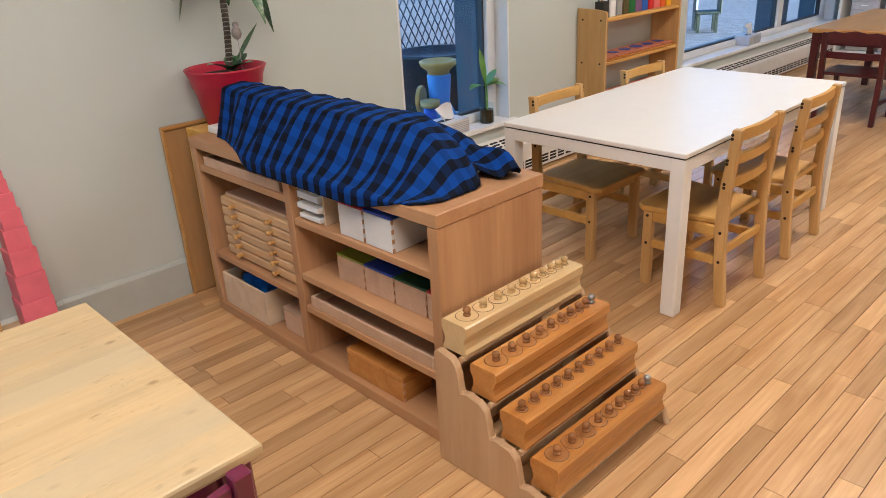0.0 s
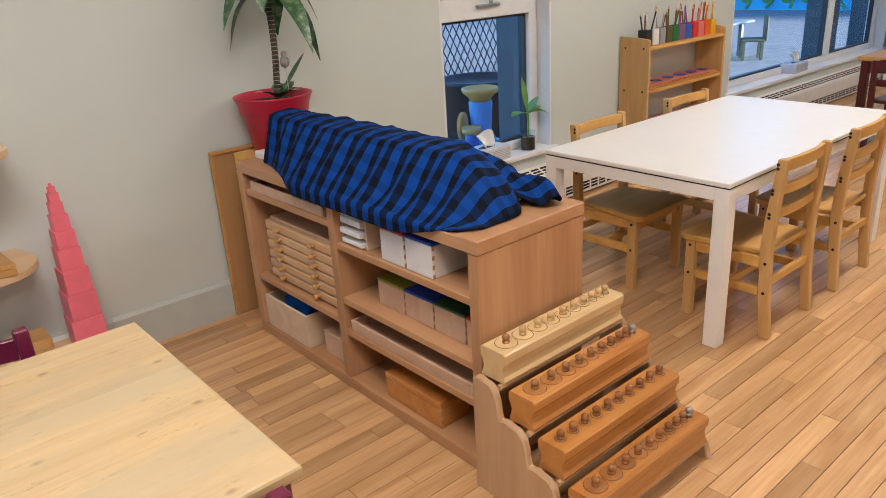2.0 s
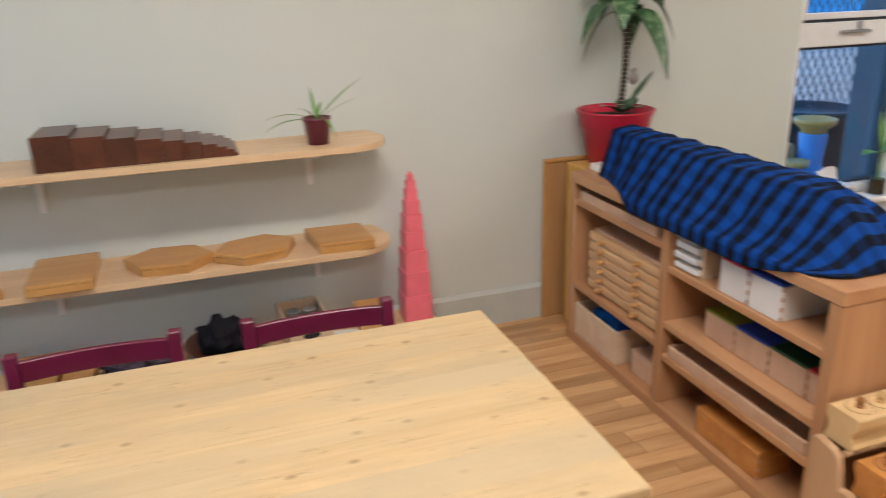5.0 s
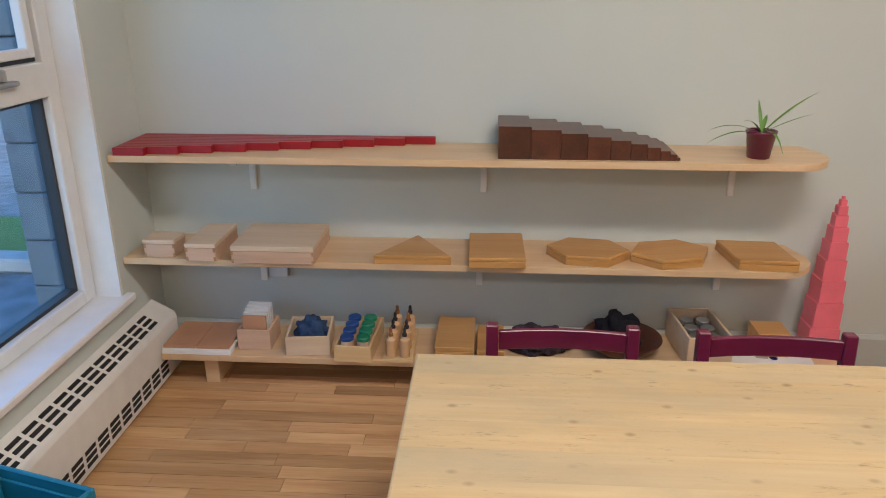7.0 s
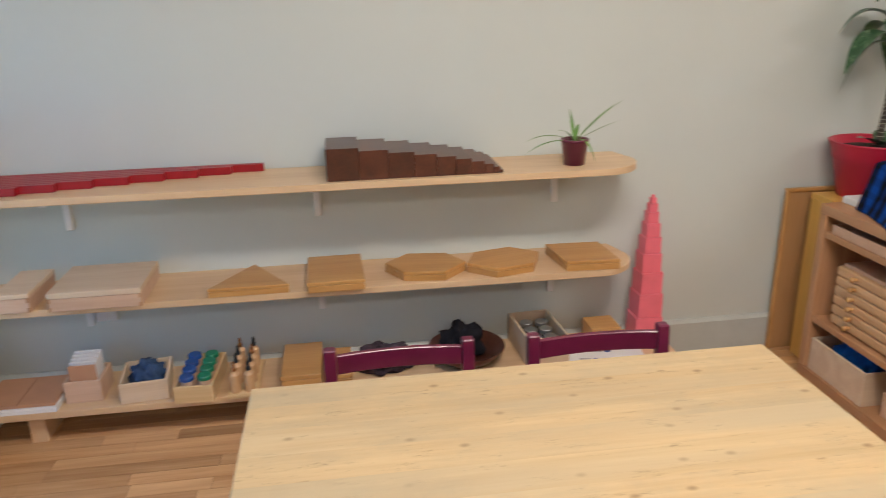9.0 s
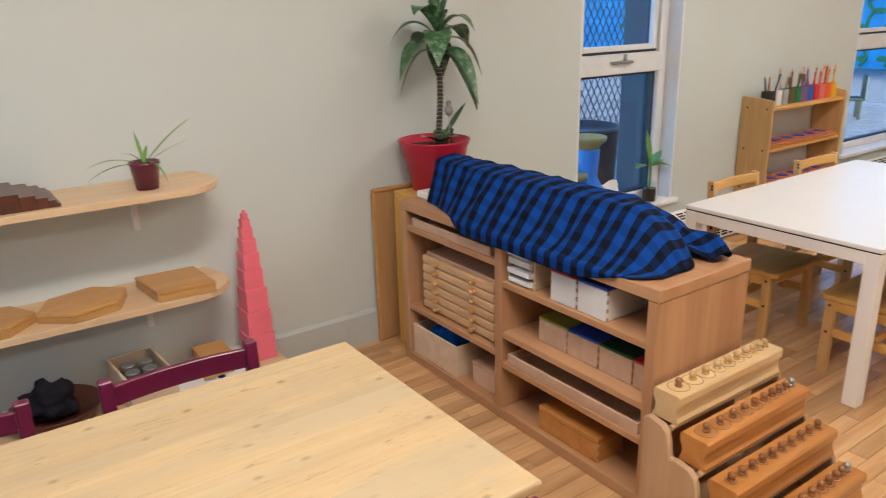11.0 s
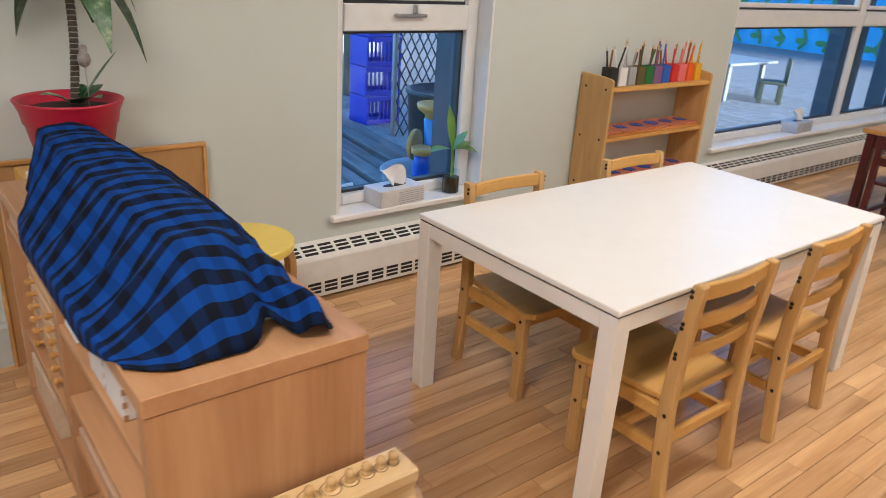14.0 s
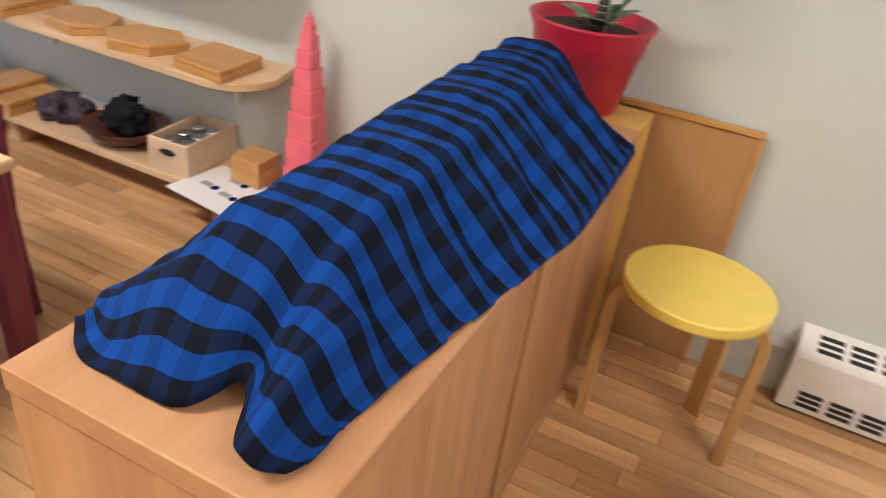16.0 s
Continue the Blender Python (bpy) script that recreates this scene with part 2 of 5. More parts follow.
def tube(points, radius, bm=None, seg=8, taper=None):
    b = bmesh.new()
    pts = [Vector(p) for p in points]
    rings = []
    for k, p in enumerate(pts):
        d = (pts[min(k + 1, len(pts) - 1)] - pts[max(k - 1, 0)]).normalized()
        u = d.orthogonal().normalized() if abs(d.z) > 0.9 else d.cross(Vector((0, 0, 1))).normalized()
        if abs(d.z) > 0.9:
            u = Vector((1, 0, 0)) - d * d.x
            u.normalize()
        w = d.cross(u)
        r = radius * (1 if taper is None else 1 + (taper - 1) * k / max(1, len(pts) - 1))
        rings.append([b.verts.new(p + (u * math.cos(2 * math.pi * i / seg) + w * math.sin(2 * math.pi * i / seg)) * r) for i in range(seg)])
    for a, c in zip(rings, rings[1:]):
        for i in range(seg):
            j = (i + 1) % seg
            b.faces.new((a[i], a[j], c[j], c[i]))
    b.faces.new(rings[0][::-1])
    b.faces.new(rings[-1])
    bmesh.ops.recalc_face_normals(b, faces=b.faces[:])
    return join(bm, b)


def prism(outline, z0, z1, bevel=0.0, bm=None, m=None):
    """A plate with the given (x, y) outline."""
    b = bmesh.new()
    f = b.faces.new([b.verts.new((x, y, z0)) for x, y in outline])
    top = bmesh.ops.extrude_face_region(b, geom=[f])
    for v in top["geom"]:
        if isinstance(v, bmesh.types.BMVert):
            v.co.z = z1
    bmesh.ops.recalc_face_normals(b, faces=b.faces[:])
    if bevel:
        bmesh.ops.bevel(b, geom=b.edges[:], offset=bevel, segments=1, affect="EDGES")
    return join(bm, b, m)


TO_XZ = pose(0, 0, 0, 90, 0, 0)  # a prism's outline (x, y) becomes (x, z), its height runs to -y
TO_YZ = pose(0, 0, 0, 90, 0, 90)  # outline (x, y) becomes (y, z), its height runs to +x


# ---- structure ----
T = 0.18
WIN1 = (2.56, 3.306, 0.30, 2.05)
WIN2 = (5.12, 7.86, 0.30, 2.05)
WINW = (0.75, 2.315, 0.352, 2.05)


def wall_with(name, label, spans, along, face, outward):
    """A wall along x or y with window openings (a0, a1, z0, z1) right through it; spans: its ends and openings."""
    a0, a1, holes = spans
    bm = bmesh.new()
    cuts = [a0] + [h for hole in holes for h in hole[:2]] + [a1]
    f0, f1 = sorted((face, face + outward * T))

    def slab(p, q, z0, z1):
        if along == "x":
            box(p, q, f0, f1, z0, z1, bm=bm)
        else:
            box(f0, f1, p, q, z0, z1, bm=bm)
    for k in range(0, len(cuts), 2):
        slab(cuts[k], cuts[k + 1], 0, ROOM_H)
    for h in holes:
        slab(h[0], h[1], 0, h[2])
        slab(h[0], h[1], h[3], ROOM_H)
    return struct(part(name, bm, WALL), label, "wall")


wall_with("wall_north", "sage grey-green painted wall with two windows", (ROOM_W - T, ROOM_E + T, [WIN1, WIN2]), "x", ROOM_N, 1)
wall_with("wall_west", "sage grey-green painted wall with a tall window", (ROOM_S, ROOM_N, [WINW]), "y", ROOM_W, -1)
wall_with("wall_east", "sage grey-green painted end wall", (ROOM_S, ROOM_N, []), "y", ROOM_E, 1)
wall_with("wall_south", "sage grey-green painted wall behind the walk", (ROOM_W - T, ROOM_E + T, []), "x", ROOM_S, -1)
struct(part("ceiling", box(ROOM_W - T, ROOM_E + T, ROOM_S - T, ROOM_N + T, ROOM_H, ROOM_H + 0.1), CEIL), "plain white painted ceiling", "ceiling")
floor = struct(part("floor", box(ROOM_W - T, ROOM_E + T, ROOM_S - T, ROOM_N + T, -0.06, -0.004), GAP), "honey-coloured maple strip floor with dark joints", "floor")
for bx0, bx1 in ((ROOM_W, 0.949), (0.95, 2.27)):
    bb = prism([(-0.0005, 0.0), (-0.018, 0.0), (-0.018, 0.132), (-0.008, 0.145), (-0.0005, 0.145)], bx0, bx1, 0.0, None, TO_YZ)
    bb.transform(pose(0, ROOM_N, 0))
    struct(part("baseboard", bb, BASEB), "grey-green painted baseboard along the wall", "baseboard")



def window_unit(name, label, w, along, face, outward, mullions, rail, handles):
    """A white frame set in its opening, a sash rail across it, panes, reveal lining and a sill."""
    a0, a1, z0, z1 = w
    d0, d1 = face + outward * 0.085, face + outward * 0.135
    ob = struct(new(name), label, "window")

    def bar(nm, p, q, za, zb, e0, e1, mat, bev=0.004, bm=None):
        f0, f1 = sorted((face + outward * e0, face + outward * e1))
        b = box(p, q, f0, f1, za, zb, bev, bm) if along == "x" else box(f0, f1, p, q, za, zb, bev, bm)
        return b if nm is None else part(nm, b, mat, ob)
    lin = bar(None, a0, a0 + 0.012, z0, z1, 0.001, 0.178, WHITE, 0)
    bar(None, a1 - 0.012, a1, z0, z1, 0.001, 0.178, WHITE, 0, lin)
    bar(None, a0 + 0.012, a1 - 0.012, z1 - 0.012, z1, 0.001, 0.178, WHITE, 0, lin)
    part("reveal_lining", lin, FRAMEW, ob)
    bar("window_sill", a0 - 0.03, a1 + 0.03, z0 - 0.022, z0 + 0.003, -0.028, 0.16, WHITE, 0.004)
    p, q = a0 + 0.012, a1 - 0.012
    zb = z0 + 0.004
    fr = bar(None, p, p + 0.062, zb, z1 - 0.012, 0.085, 0.15, FRAMEW)
    bar(None, q - 0.062, q, zb, z1 - 0.012, 0.085, 0.15, FRAMEW, 0.004, fr)
    bar(None, p + 0.062, q - 0.062, zb, zb + 0.045, 0.085, 0.15, FRAMEW, 0.004, fr)
    bar(None, p + 0.062, q - 0.062, z1 - 0.06, z1 - 0.012, 0.085, 0.15, FRAMEW, 0.004, fr)
    part("window_frame", fr, FRAMEW, ob)
    edges = [p + 0.062] + [c for mm in mullions for c in (mm - 0.045, mm + 0.045)] + [q - 0.062]
    for mm in mullions:
        bar("mullion", mm - 0.045, mm + 0.045, zb + 0.045, z1 - 0.06, 0.088, 0.148, FRAMEW)
    for k in range(0, len(edges), 2):
        e0, e1 = edges[k], edges[k + 1]
        bar("sash_rail", e0, e1, rail, rail + 0.10, 0.080, 0.148, FRAMEW)
        for za, zc, up in ((zb + 0.045, rail, False), (rail + 0.10, z1 - 0.06, True)):
            g = bar(None, e0, e0 + 0.012, za, zc, 0.108, 0.142, GASKET, 0)
            bar(None, e1 - 0.012, e1, za, zc, 0.108, 0.142, GASKET, 0, g)
            bar(None, e0 + 0.012, e1 - 0.012, za, za + 0.012, 0.108, 0.142, GASKET, 0, g)
            bar(None, e0 + 0.012, e1 - 0.012, zc - 0.012, zc, 0.108, 0.142, GASKET, 0, g)
            part("gasket", g, GASKET, ob)
            if up:
                s = bar(None, e0 + 0.013, e0 + 0.045, za + 0.013, zc - 0.013, 0.095, 0.125, FRAMEW, 0.003)
                bar(None, e1 - 0.045, e1 - 0.013, za + 0.013, zc - 0.013, 0.095, 0.125, FRAMEW, 0.003, s)
                bar(None, e0 + 0.045, e1 - 0.045, za + 0.013, za + 0.04, 0.095, 0.125, FRAMEW, 0.003, s)
                part("sash", s, FRAMEW, ob)
            pane = bar("pane", e0 + 0.006, e1 - 0.006, za + 0.006, zc - 0.006, 0.128, 0.133, GLASS, 0)
            pane.visible_shadow = False
    for c in handles:
        h = bar(None, c - 0.075, c + 0.075, rail + 0.052, rail + 0.066, 0.055, 0.082, FRAMEW, 0.005)
        bar(None, c + 0.015, c + 0.03, rail + 0.066, rail + 0.10, 0.06, 0.08, FRAMEW, 0.004, h)
        part("crank_handle", h, STEEL, ob, "grey metal window crank")
    return ob


window_unit("window_1", "white-framed window with a crank-opened upper sash", WIN1, "x", ROOM_N, 1, [], 0.987, [2.93])
window_unit("window_2", "wide white-framed window with a mullion and deep sill", WIN2, "x", ROOM_N, 1, [6.87], 0.987, [])
window_unit("window_3", "white-framed window with a crank handle and deep sill", WINW, "y", ROOM_W, -1, [], 1.02, [2.0])


def heater(name, x0, x1, turn, ox, oy):
    """A baseboard heater: enamel casing with a slanted top and two rows of slots."""
    ob = thing(name, ox, oy, 0, "white enamelled baseboard heater with slotted grilles", "heater", "baseboard heaters", turn)
    prof = [(0.0, 0.012), (-0.085, 0.012), (-0.085, 0.165), (-0.078, 0.178), (0.0, 0.215)]
    body = prism(prof, x0, x1, 0.002, None, TO_YZ)
    part("casing", body, ENAMEL, ob)
    top, low = bmesh.new(), bmesh.new()
    n = int((x1 - x0 - 0.1) / 0.072)
    slope = math.atan2(0.037, 0.078)
    for i in range(n):
        c = x0 + 0.07 + i * 0.072
        for k in range(3):
            y = -0.064 + k * 0.018
            box(-0.028, 0.028, -0.0055, 0.0055, -0.001, 0.001, 0, top, pose(c, y, 0.178 + (y + 0.078) * 0.474 + 0.0012, math.degrees(slope), 0, 0))
            box(c - 0.028, c + 0.028, -0.0866, -0.0855, 0.028 + k * 0.017, 0.039 + k * 0.017, 0, low)
    part("top_grille", top, DARK, ob, "dark slots of the heater top")
    part("bottom_grille", low, DARK, ob, "dark slots of the heater foot")
    return ob


heater("baseboard_heater", 0, 5.9, 0, 2.275, ROOM_N)
west = heater("baseboard_heater", 0, 3.6, 90, ROOM_W, -1.1)
west.matrix_basis = west.matrix_basis @ Matrix.Diagonal((1, 1, 1.22, 1))

for lx, ly, watts in LAMPS:
    cl = thing("ceiling_light", lx, ly, ROOM_H, "long white ceiling light with a glowing diffuser", "ceiling light", "ceiling lights")
    part("frame", box(-0.62, 0.62, -0.16, 0.16, -0.05, 0, 0.004), WHITE, cl)
    em = bpy.data.materials.new("lamp_diffuser")
    em.use_nodes = True
    eb = em.node_tree.nodes["Principled BSDF"]
    eb.inputs["Emission Color"].default_value, eb.inputs["Emission Strength"].default_value = (*LAMP_COLOUR, 1), 0.2
    part("diffuser", box(-0.58, 0.58, -0.13, 0.13, -0.07, -0.05, 0.006), em, cl, "glowing frosted diffuser")


# ---- the open bookshelf and the cloth on it ----
def bookshelf():
    ob = thing("bookshelf", 1.41, 1.18, 0, "low open beech-veneered bookshelf standing out from the wall", "bookshelf")
    W, L, H, t = 0.385, 1.20, 0.649, 0.034
    part("top", box(-0.002, W + 0.002, -0.002, L + 0.002, H - t, H, 0.002), BEECH, ob)
    part("base", box(0, W, 0, L, 0.0, 0.036, 0.002), BEECH, ob)
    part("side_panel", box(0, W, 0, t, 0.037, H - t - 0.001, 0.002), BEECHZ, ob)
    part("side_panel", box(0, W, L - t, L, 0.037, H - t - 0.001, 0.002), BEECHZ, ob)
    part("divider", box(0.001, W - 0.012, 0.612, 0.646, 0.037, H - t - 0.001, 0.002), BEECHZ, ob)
    for z in (0.474, 0.296, 0.188):
        part("shelf_board", box(0.004, W - 0.012, t + 0.001, 0.611, z, z + 0.022, 0.002), BEECH, ob)
    for z in (0.535, 0.218):
        part("shelf_board", box(0.004, W - 0.012, 0.647, L - t - 0.001, z, z + 0.022, 0.002), BEECH, ob)
    for y0, y1 in ((t + 0.001, 0.611), (0.647, L - t - 0.001)):
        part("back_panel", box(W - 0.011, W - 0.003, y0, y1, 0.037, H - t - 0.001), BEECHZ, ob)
    return ob


bookshelf()


def open_crate(name, x, y, z, w, d, h, mat, label, category, turn=0.0, t=0.009, slot=False):
    """An open box whose walls have thickness; x, y is its centre."""
    ob = thing(name, x, y, z, label, category, "", turn)
    part("bottom", box(-w / 2 + t, w / 2 - t, -d / 2 + t, d / 2 - t, 0, t), mat, ob)
    for nm, a in (("front", (-w / 2, w / 2, -d / 2, -d / 2 + t)), ("back", (-w / 2, w / 2, d / 2 - t, d / 2)),
                  ("end", (-w / 2, -w / 2 + t, -d / 2 + t, d / 2 - t)), ("end", (w / 2 - t, w / 2, -d / 2 + t, d / 2 - t))):
        part(nm, box(*a, 0, h, 0.0015), mat, ob)
    return ob


def lid_box(name, x, y, z, w, d, h, mat, lidmat, label, category, turn=0.0, lid=0.012, group="", lip=0.001, lidlabel=""):
    """A closed box with a separate lid, and finger joints as thin end-grain tabs at the corners."""
    ob = thing(name, x, y, z, label, category, group, turn)
    part("body", box(-w / 2, w / 2, -d / 2, d / 2, 0, h - lid - 0.001, 0.002), mat, ob)
    part("lid", box(-w / 2 - lip, w / 2 + lip, -d / 2 - lip, d / 2 + lip, h - lid, h, 0.002), lidmat, ob, lidlabel)
    j = bmesh.new()
    n = max(2, int((h - lid) / 0.012))
    for sx in (-1, 1):
        for sy in (-1, 1):
            for k in range(0, n, 2):
                z0 = (h - lid) * k / n
                cx = sx * (w / 2 - 0.004)
                box(cx - 0.004, cx + 0.004, sy * (d / 2) - 0.0006, sy * (d / 2) + 0.0006, z0 + 0.001, z0 + (h - lid) / n, 0, j)
    tagged(part("finger_joint", j, BEECHZ, ob, "darker end grain of finger joints"), kind="stuff")
    return ob


# contents, reaching in from the open side
tray = open_crate("wooden_tray", 1.585, 2.09, 0.5575, 0.33, 0.46, 0.032, PINKBOX, "shallow wooden tray on the upper bookshelf board", "tray")
DRAWERW = wood("orange_beech_drawer", (0.56, 0.33, 0.165), (0.67, 0.43, 0.235), "y", 0.38, 1.0, 0.1, 0.04)
dr = thing("drawer_cabinet", 1.44, 1.86, 0.2405, "small wooden cabinet of six drawers with round knobs", "drawer cabinet")
part("body", box(0.016, 0.31, 0.0, 0.42, 0, 0.222, 0.002), PINKBOX, dr)
for k in range(6):
    d = part("drawer", prism([(0.015, 0.0045 + k * 0.035), (0.001, 0.005 + k * 0.035), (-0.003, 0.009 + k * 0.035), (-0.004, 0.021 + k * 0.035), (-0.003, 0.033 + k * 0.035), (0.001, 0.037 + k * 0.035), (0.015, 0.0375 + k * 0.035)], -0.42, 0.0, 0.0, None, TO_XZ), DRAWERW, dr)
    for y in (0.105, 0.325):
        part("knob", lathe([(0.0065, 0), (0.0060, 0.010), (0.0090, 0.015), (0.0095, 0.020), (0.0070, 0.024), (0.002, 0.025)], None, pose(-0.003, y, 0.0215 + k * 0.035, 0, -90, 0), 12), HONEY, d, "small turned knob")
open_crate("pale_wooden_crate", 1.545, 2.195, 0.0365, 0.25, 0.285, 0.122, PALEBOX, "pale wooden box filled with blue cloth", "box")


def crumple(name, x, y, z, rx, ry, h, mat, label, category, seed, n=22, group=""):
    """A loosely heaped cloth."""
    bm = bmesh.new()
    bmesh.ops.create_uvsphere(bm, u_segments=n * 2, v_segments=n, radius=1)
    for v in bm.verts:
        p = v.co.copy()
        q = noise.noise(p * 2.2 + Vector((seed, 0, 0))) * 0.35 + abs(noise.noise(p * 3.6 + Vector((0, seed, 0)))) * 0.24
        s = 0.8 + q
        v.co = Vector((p.x * s * rx, p.y * s * ry, max(0.0, 0.35 * h + p.z * s * h * 0.65)))
    ob = part(name, bm, mat, None, "", True)
    ob.location = (x, y, z)
    return tagged(ob, label, category, group)


CLOTHBLUE = plain("bright_blue_cloth", (0.01, 0.14, 0.50), 0.7, vary=0.35, scale=30, bump=0.3, gloss=0.15)
crumple("blue_cloth", 1.525, 2.20, 0.06, 0.088, 0.112, 0.14, CLOTHBLUE, "crumpled bright blue cloth inside a box", "cloth", 3.0)
lid_box("small_wooden_box", 1.55, 1.935, 0.0365, 0.20, 0.125, 0.085, PINKBOX, PINKBOX, "small jointed wooden box on the bottom board", "box")
WHITEB = plain("white_painted_box", (0.72, 0.70, 0.68), 0.5, vary=0.04)
GREY = plain("grey_card", (0.35, 0.36, 0.39), 0.6)
rack = thing("paper_rack", 1.435, 1.66, 0.4965, "small rack of white paper trays", "paper rack")
for y in (0.0, 0.118):
    part("rack_side", box(0, 0.25, y, y + 0.006, 0, 0.118), PALEBOX, rack)
for k in range(4):
    part("tray_board", box(0, 0.25, 0.0065, 0.1175, 0.002 + k * 0.03, 0.006 + k * 0.03), PALEBOX, rack)
    part("paper_sheaf", box(-0.012 - 0.004 * (k % 2), 0.21, 0.012, 0.112, 0.0062 + k * 0.03, 0.019 + k * 0.03 + 0.003 * (k % 3), 0.001), PAPER, rack, "stack of white paper")
REDL, BLUEL, GREENL, OLIVE = (plain(nm, c, 0.4) for nm, c in (("red_lid_paint", (0.42, 0.012, 0.02)), ("blue_lid_paint", (0.012, 0.055, 0.36)), ("green_lid_paint", (0.008, 0.07, 0.03)), ("olive_lid_paint", (0.22, 0.26, 0.03))))
lid_box("white_box", 1.56, 1.53, 0.4965, 0.27, 0.103, 0.098, WHITEB, REDL, "white wooden box with a red lid", "box", lid=0.008, group="boxes on the bookshelf", lidlabel="dark red lid")
lid_box("white_box", 1.565, 1.417, 0.4965, 0.28, 0.11, 0.098, WHITEB, BLUEL, "white wooden box with a blue lid", "box", lid=0.008, group="boxes on the bookshelf", lidlabel="blue lid")
for y, mt, nm in ((1.61, OLIVE, "olive green"), (1.484, BLUEL, "dark blue"), (1.357, GREENL, "dark green"), (1.256, REDL, "red")):
    lid_box("lidded_wooden_box", 1.585, y, 0.3185, 0.24, 0.122 if y > 1.3 else 0.07, 0.084, PINKBOX, mt, "small wooden box with a %s lid" % nm, "box", lid=0.008, group="boxes on the bookshelf", lidlabel=nm + " lid")
open_crate("long_tray", 1.53, 1.50, 0.2105, 0.22, 0.54, 0.035, PINKBOX, "long shallow wooden tray with dark cards", "tray")
lid_box("long_orange_box", 1.485, 1.50, 0.0365, 0.11, 0.25, 0.082, ORANGE, ORANGE, "long orange varnished wooden box", "box", lid=0.018)
# white board under the cloth
tagged(part("white_tray", box(1.48, 1.70, 1.31, 2.372, 0.6500, 0.674, 0.003), WHITE), "long white tray lying under the plaid cloth", "tray")


def plaid(name):
    m, n, l, b = shader(name, 0.85)
    b.inputs["Specular IOR Level"].default_value = 0.12
    uv = n.new("ShaderNodeUVMap")
    sep = n.new("ShaderNodeSeparateXYZ")
    l.new(uv.outputs[0], sep.inputs[0])

    def bands(sock, period, width):
        d = n.new("ShaderNodeMath")
        d.operation = "DIVIDE"
        d.inputs[1].default_value = period
        l.new(sock, d.inputs[0])
        f = n.new("ShaderNodeMath")
        f.operation = "FRACT"
        l.new(d.outputs[0], f.inputs[0])
        c = n.new("ShaderNodeMath")
        c.operation = "LESS_THAN"
        c.inputs[1].default_value = width
        l.new(f.outputs[0], c.inputs[0])
        return c.outputs[0]
    a, c = bands(sep.outputs["X"], 0.054, 0.5), bands(sep.outputs["Y"], 0.054, 0.5)
    open_blue = mix_node(n, l, (0.003, 0.050, 0.26), (0.003, 0.038, 0.195), c)
    dark_band = mix_node(n, l, (0.004, 0.012, 0.046), (0.004, 0.005, 0.008), c)
    mixed = mix_node(n, l, open_blue, dark_band, a)
    w = noise_node(n, l, uv.outputs[0], 700, 2)
    t = mix_node(n, l, mixed, (0.01, 0.03, 0.10), w.outputs[0], "LIGHTEN")
    t = mix_node(n, l, mixed, t, 0.15)
    l.new(t, b.inputs["Base Color"])
    bump_from(n, l, b, w.outputs[0], 0.25, 0.001)
    return m


PLAID = plaid("blue_black_plaid_flannel")


def smooth_step(a, b, x):
    k = max(0.0, min(1.0, (x - a) / (b - a)))
    return k * k * (3 - 2 * k)


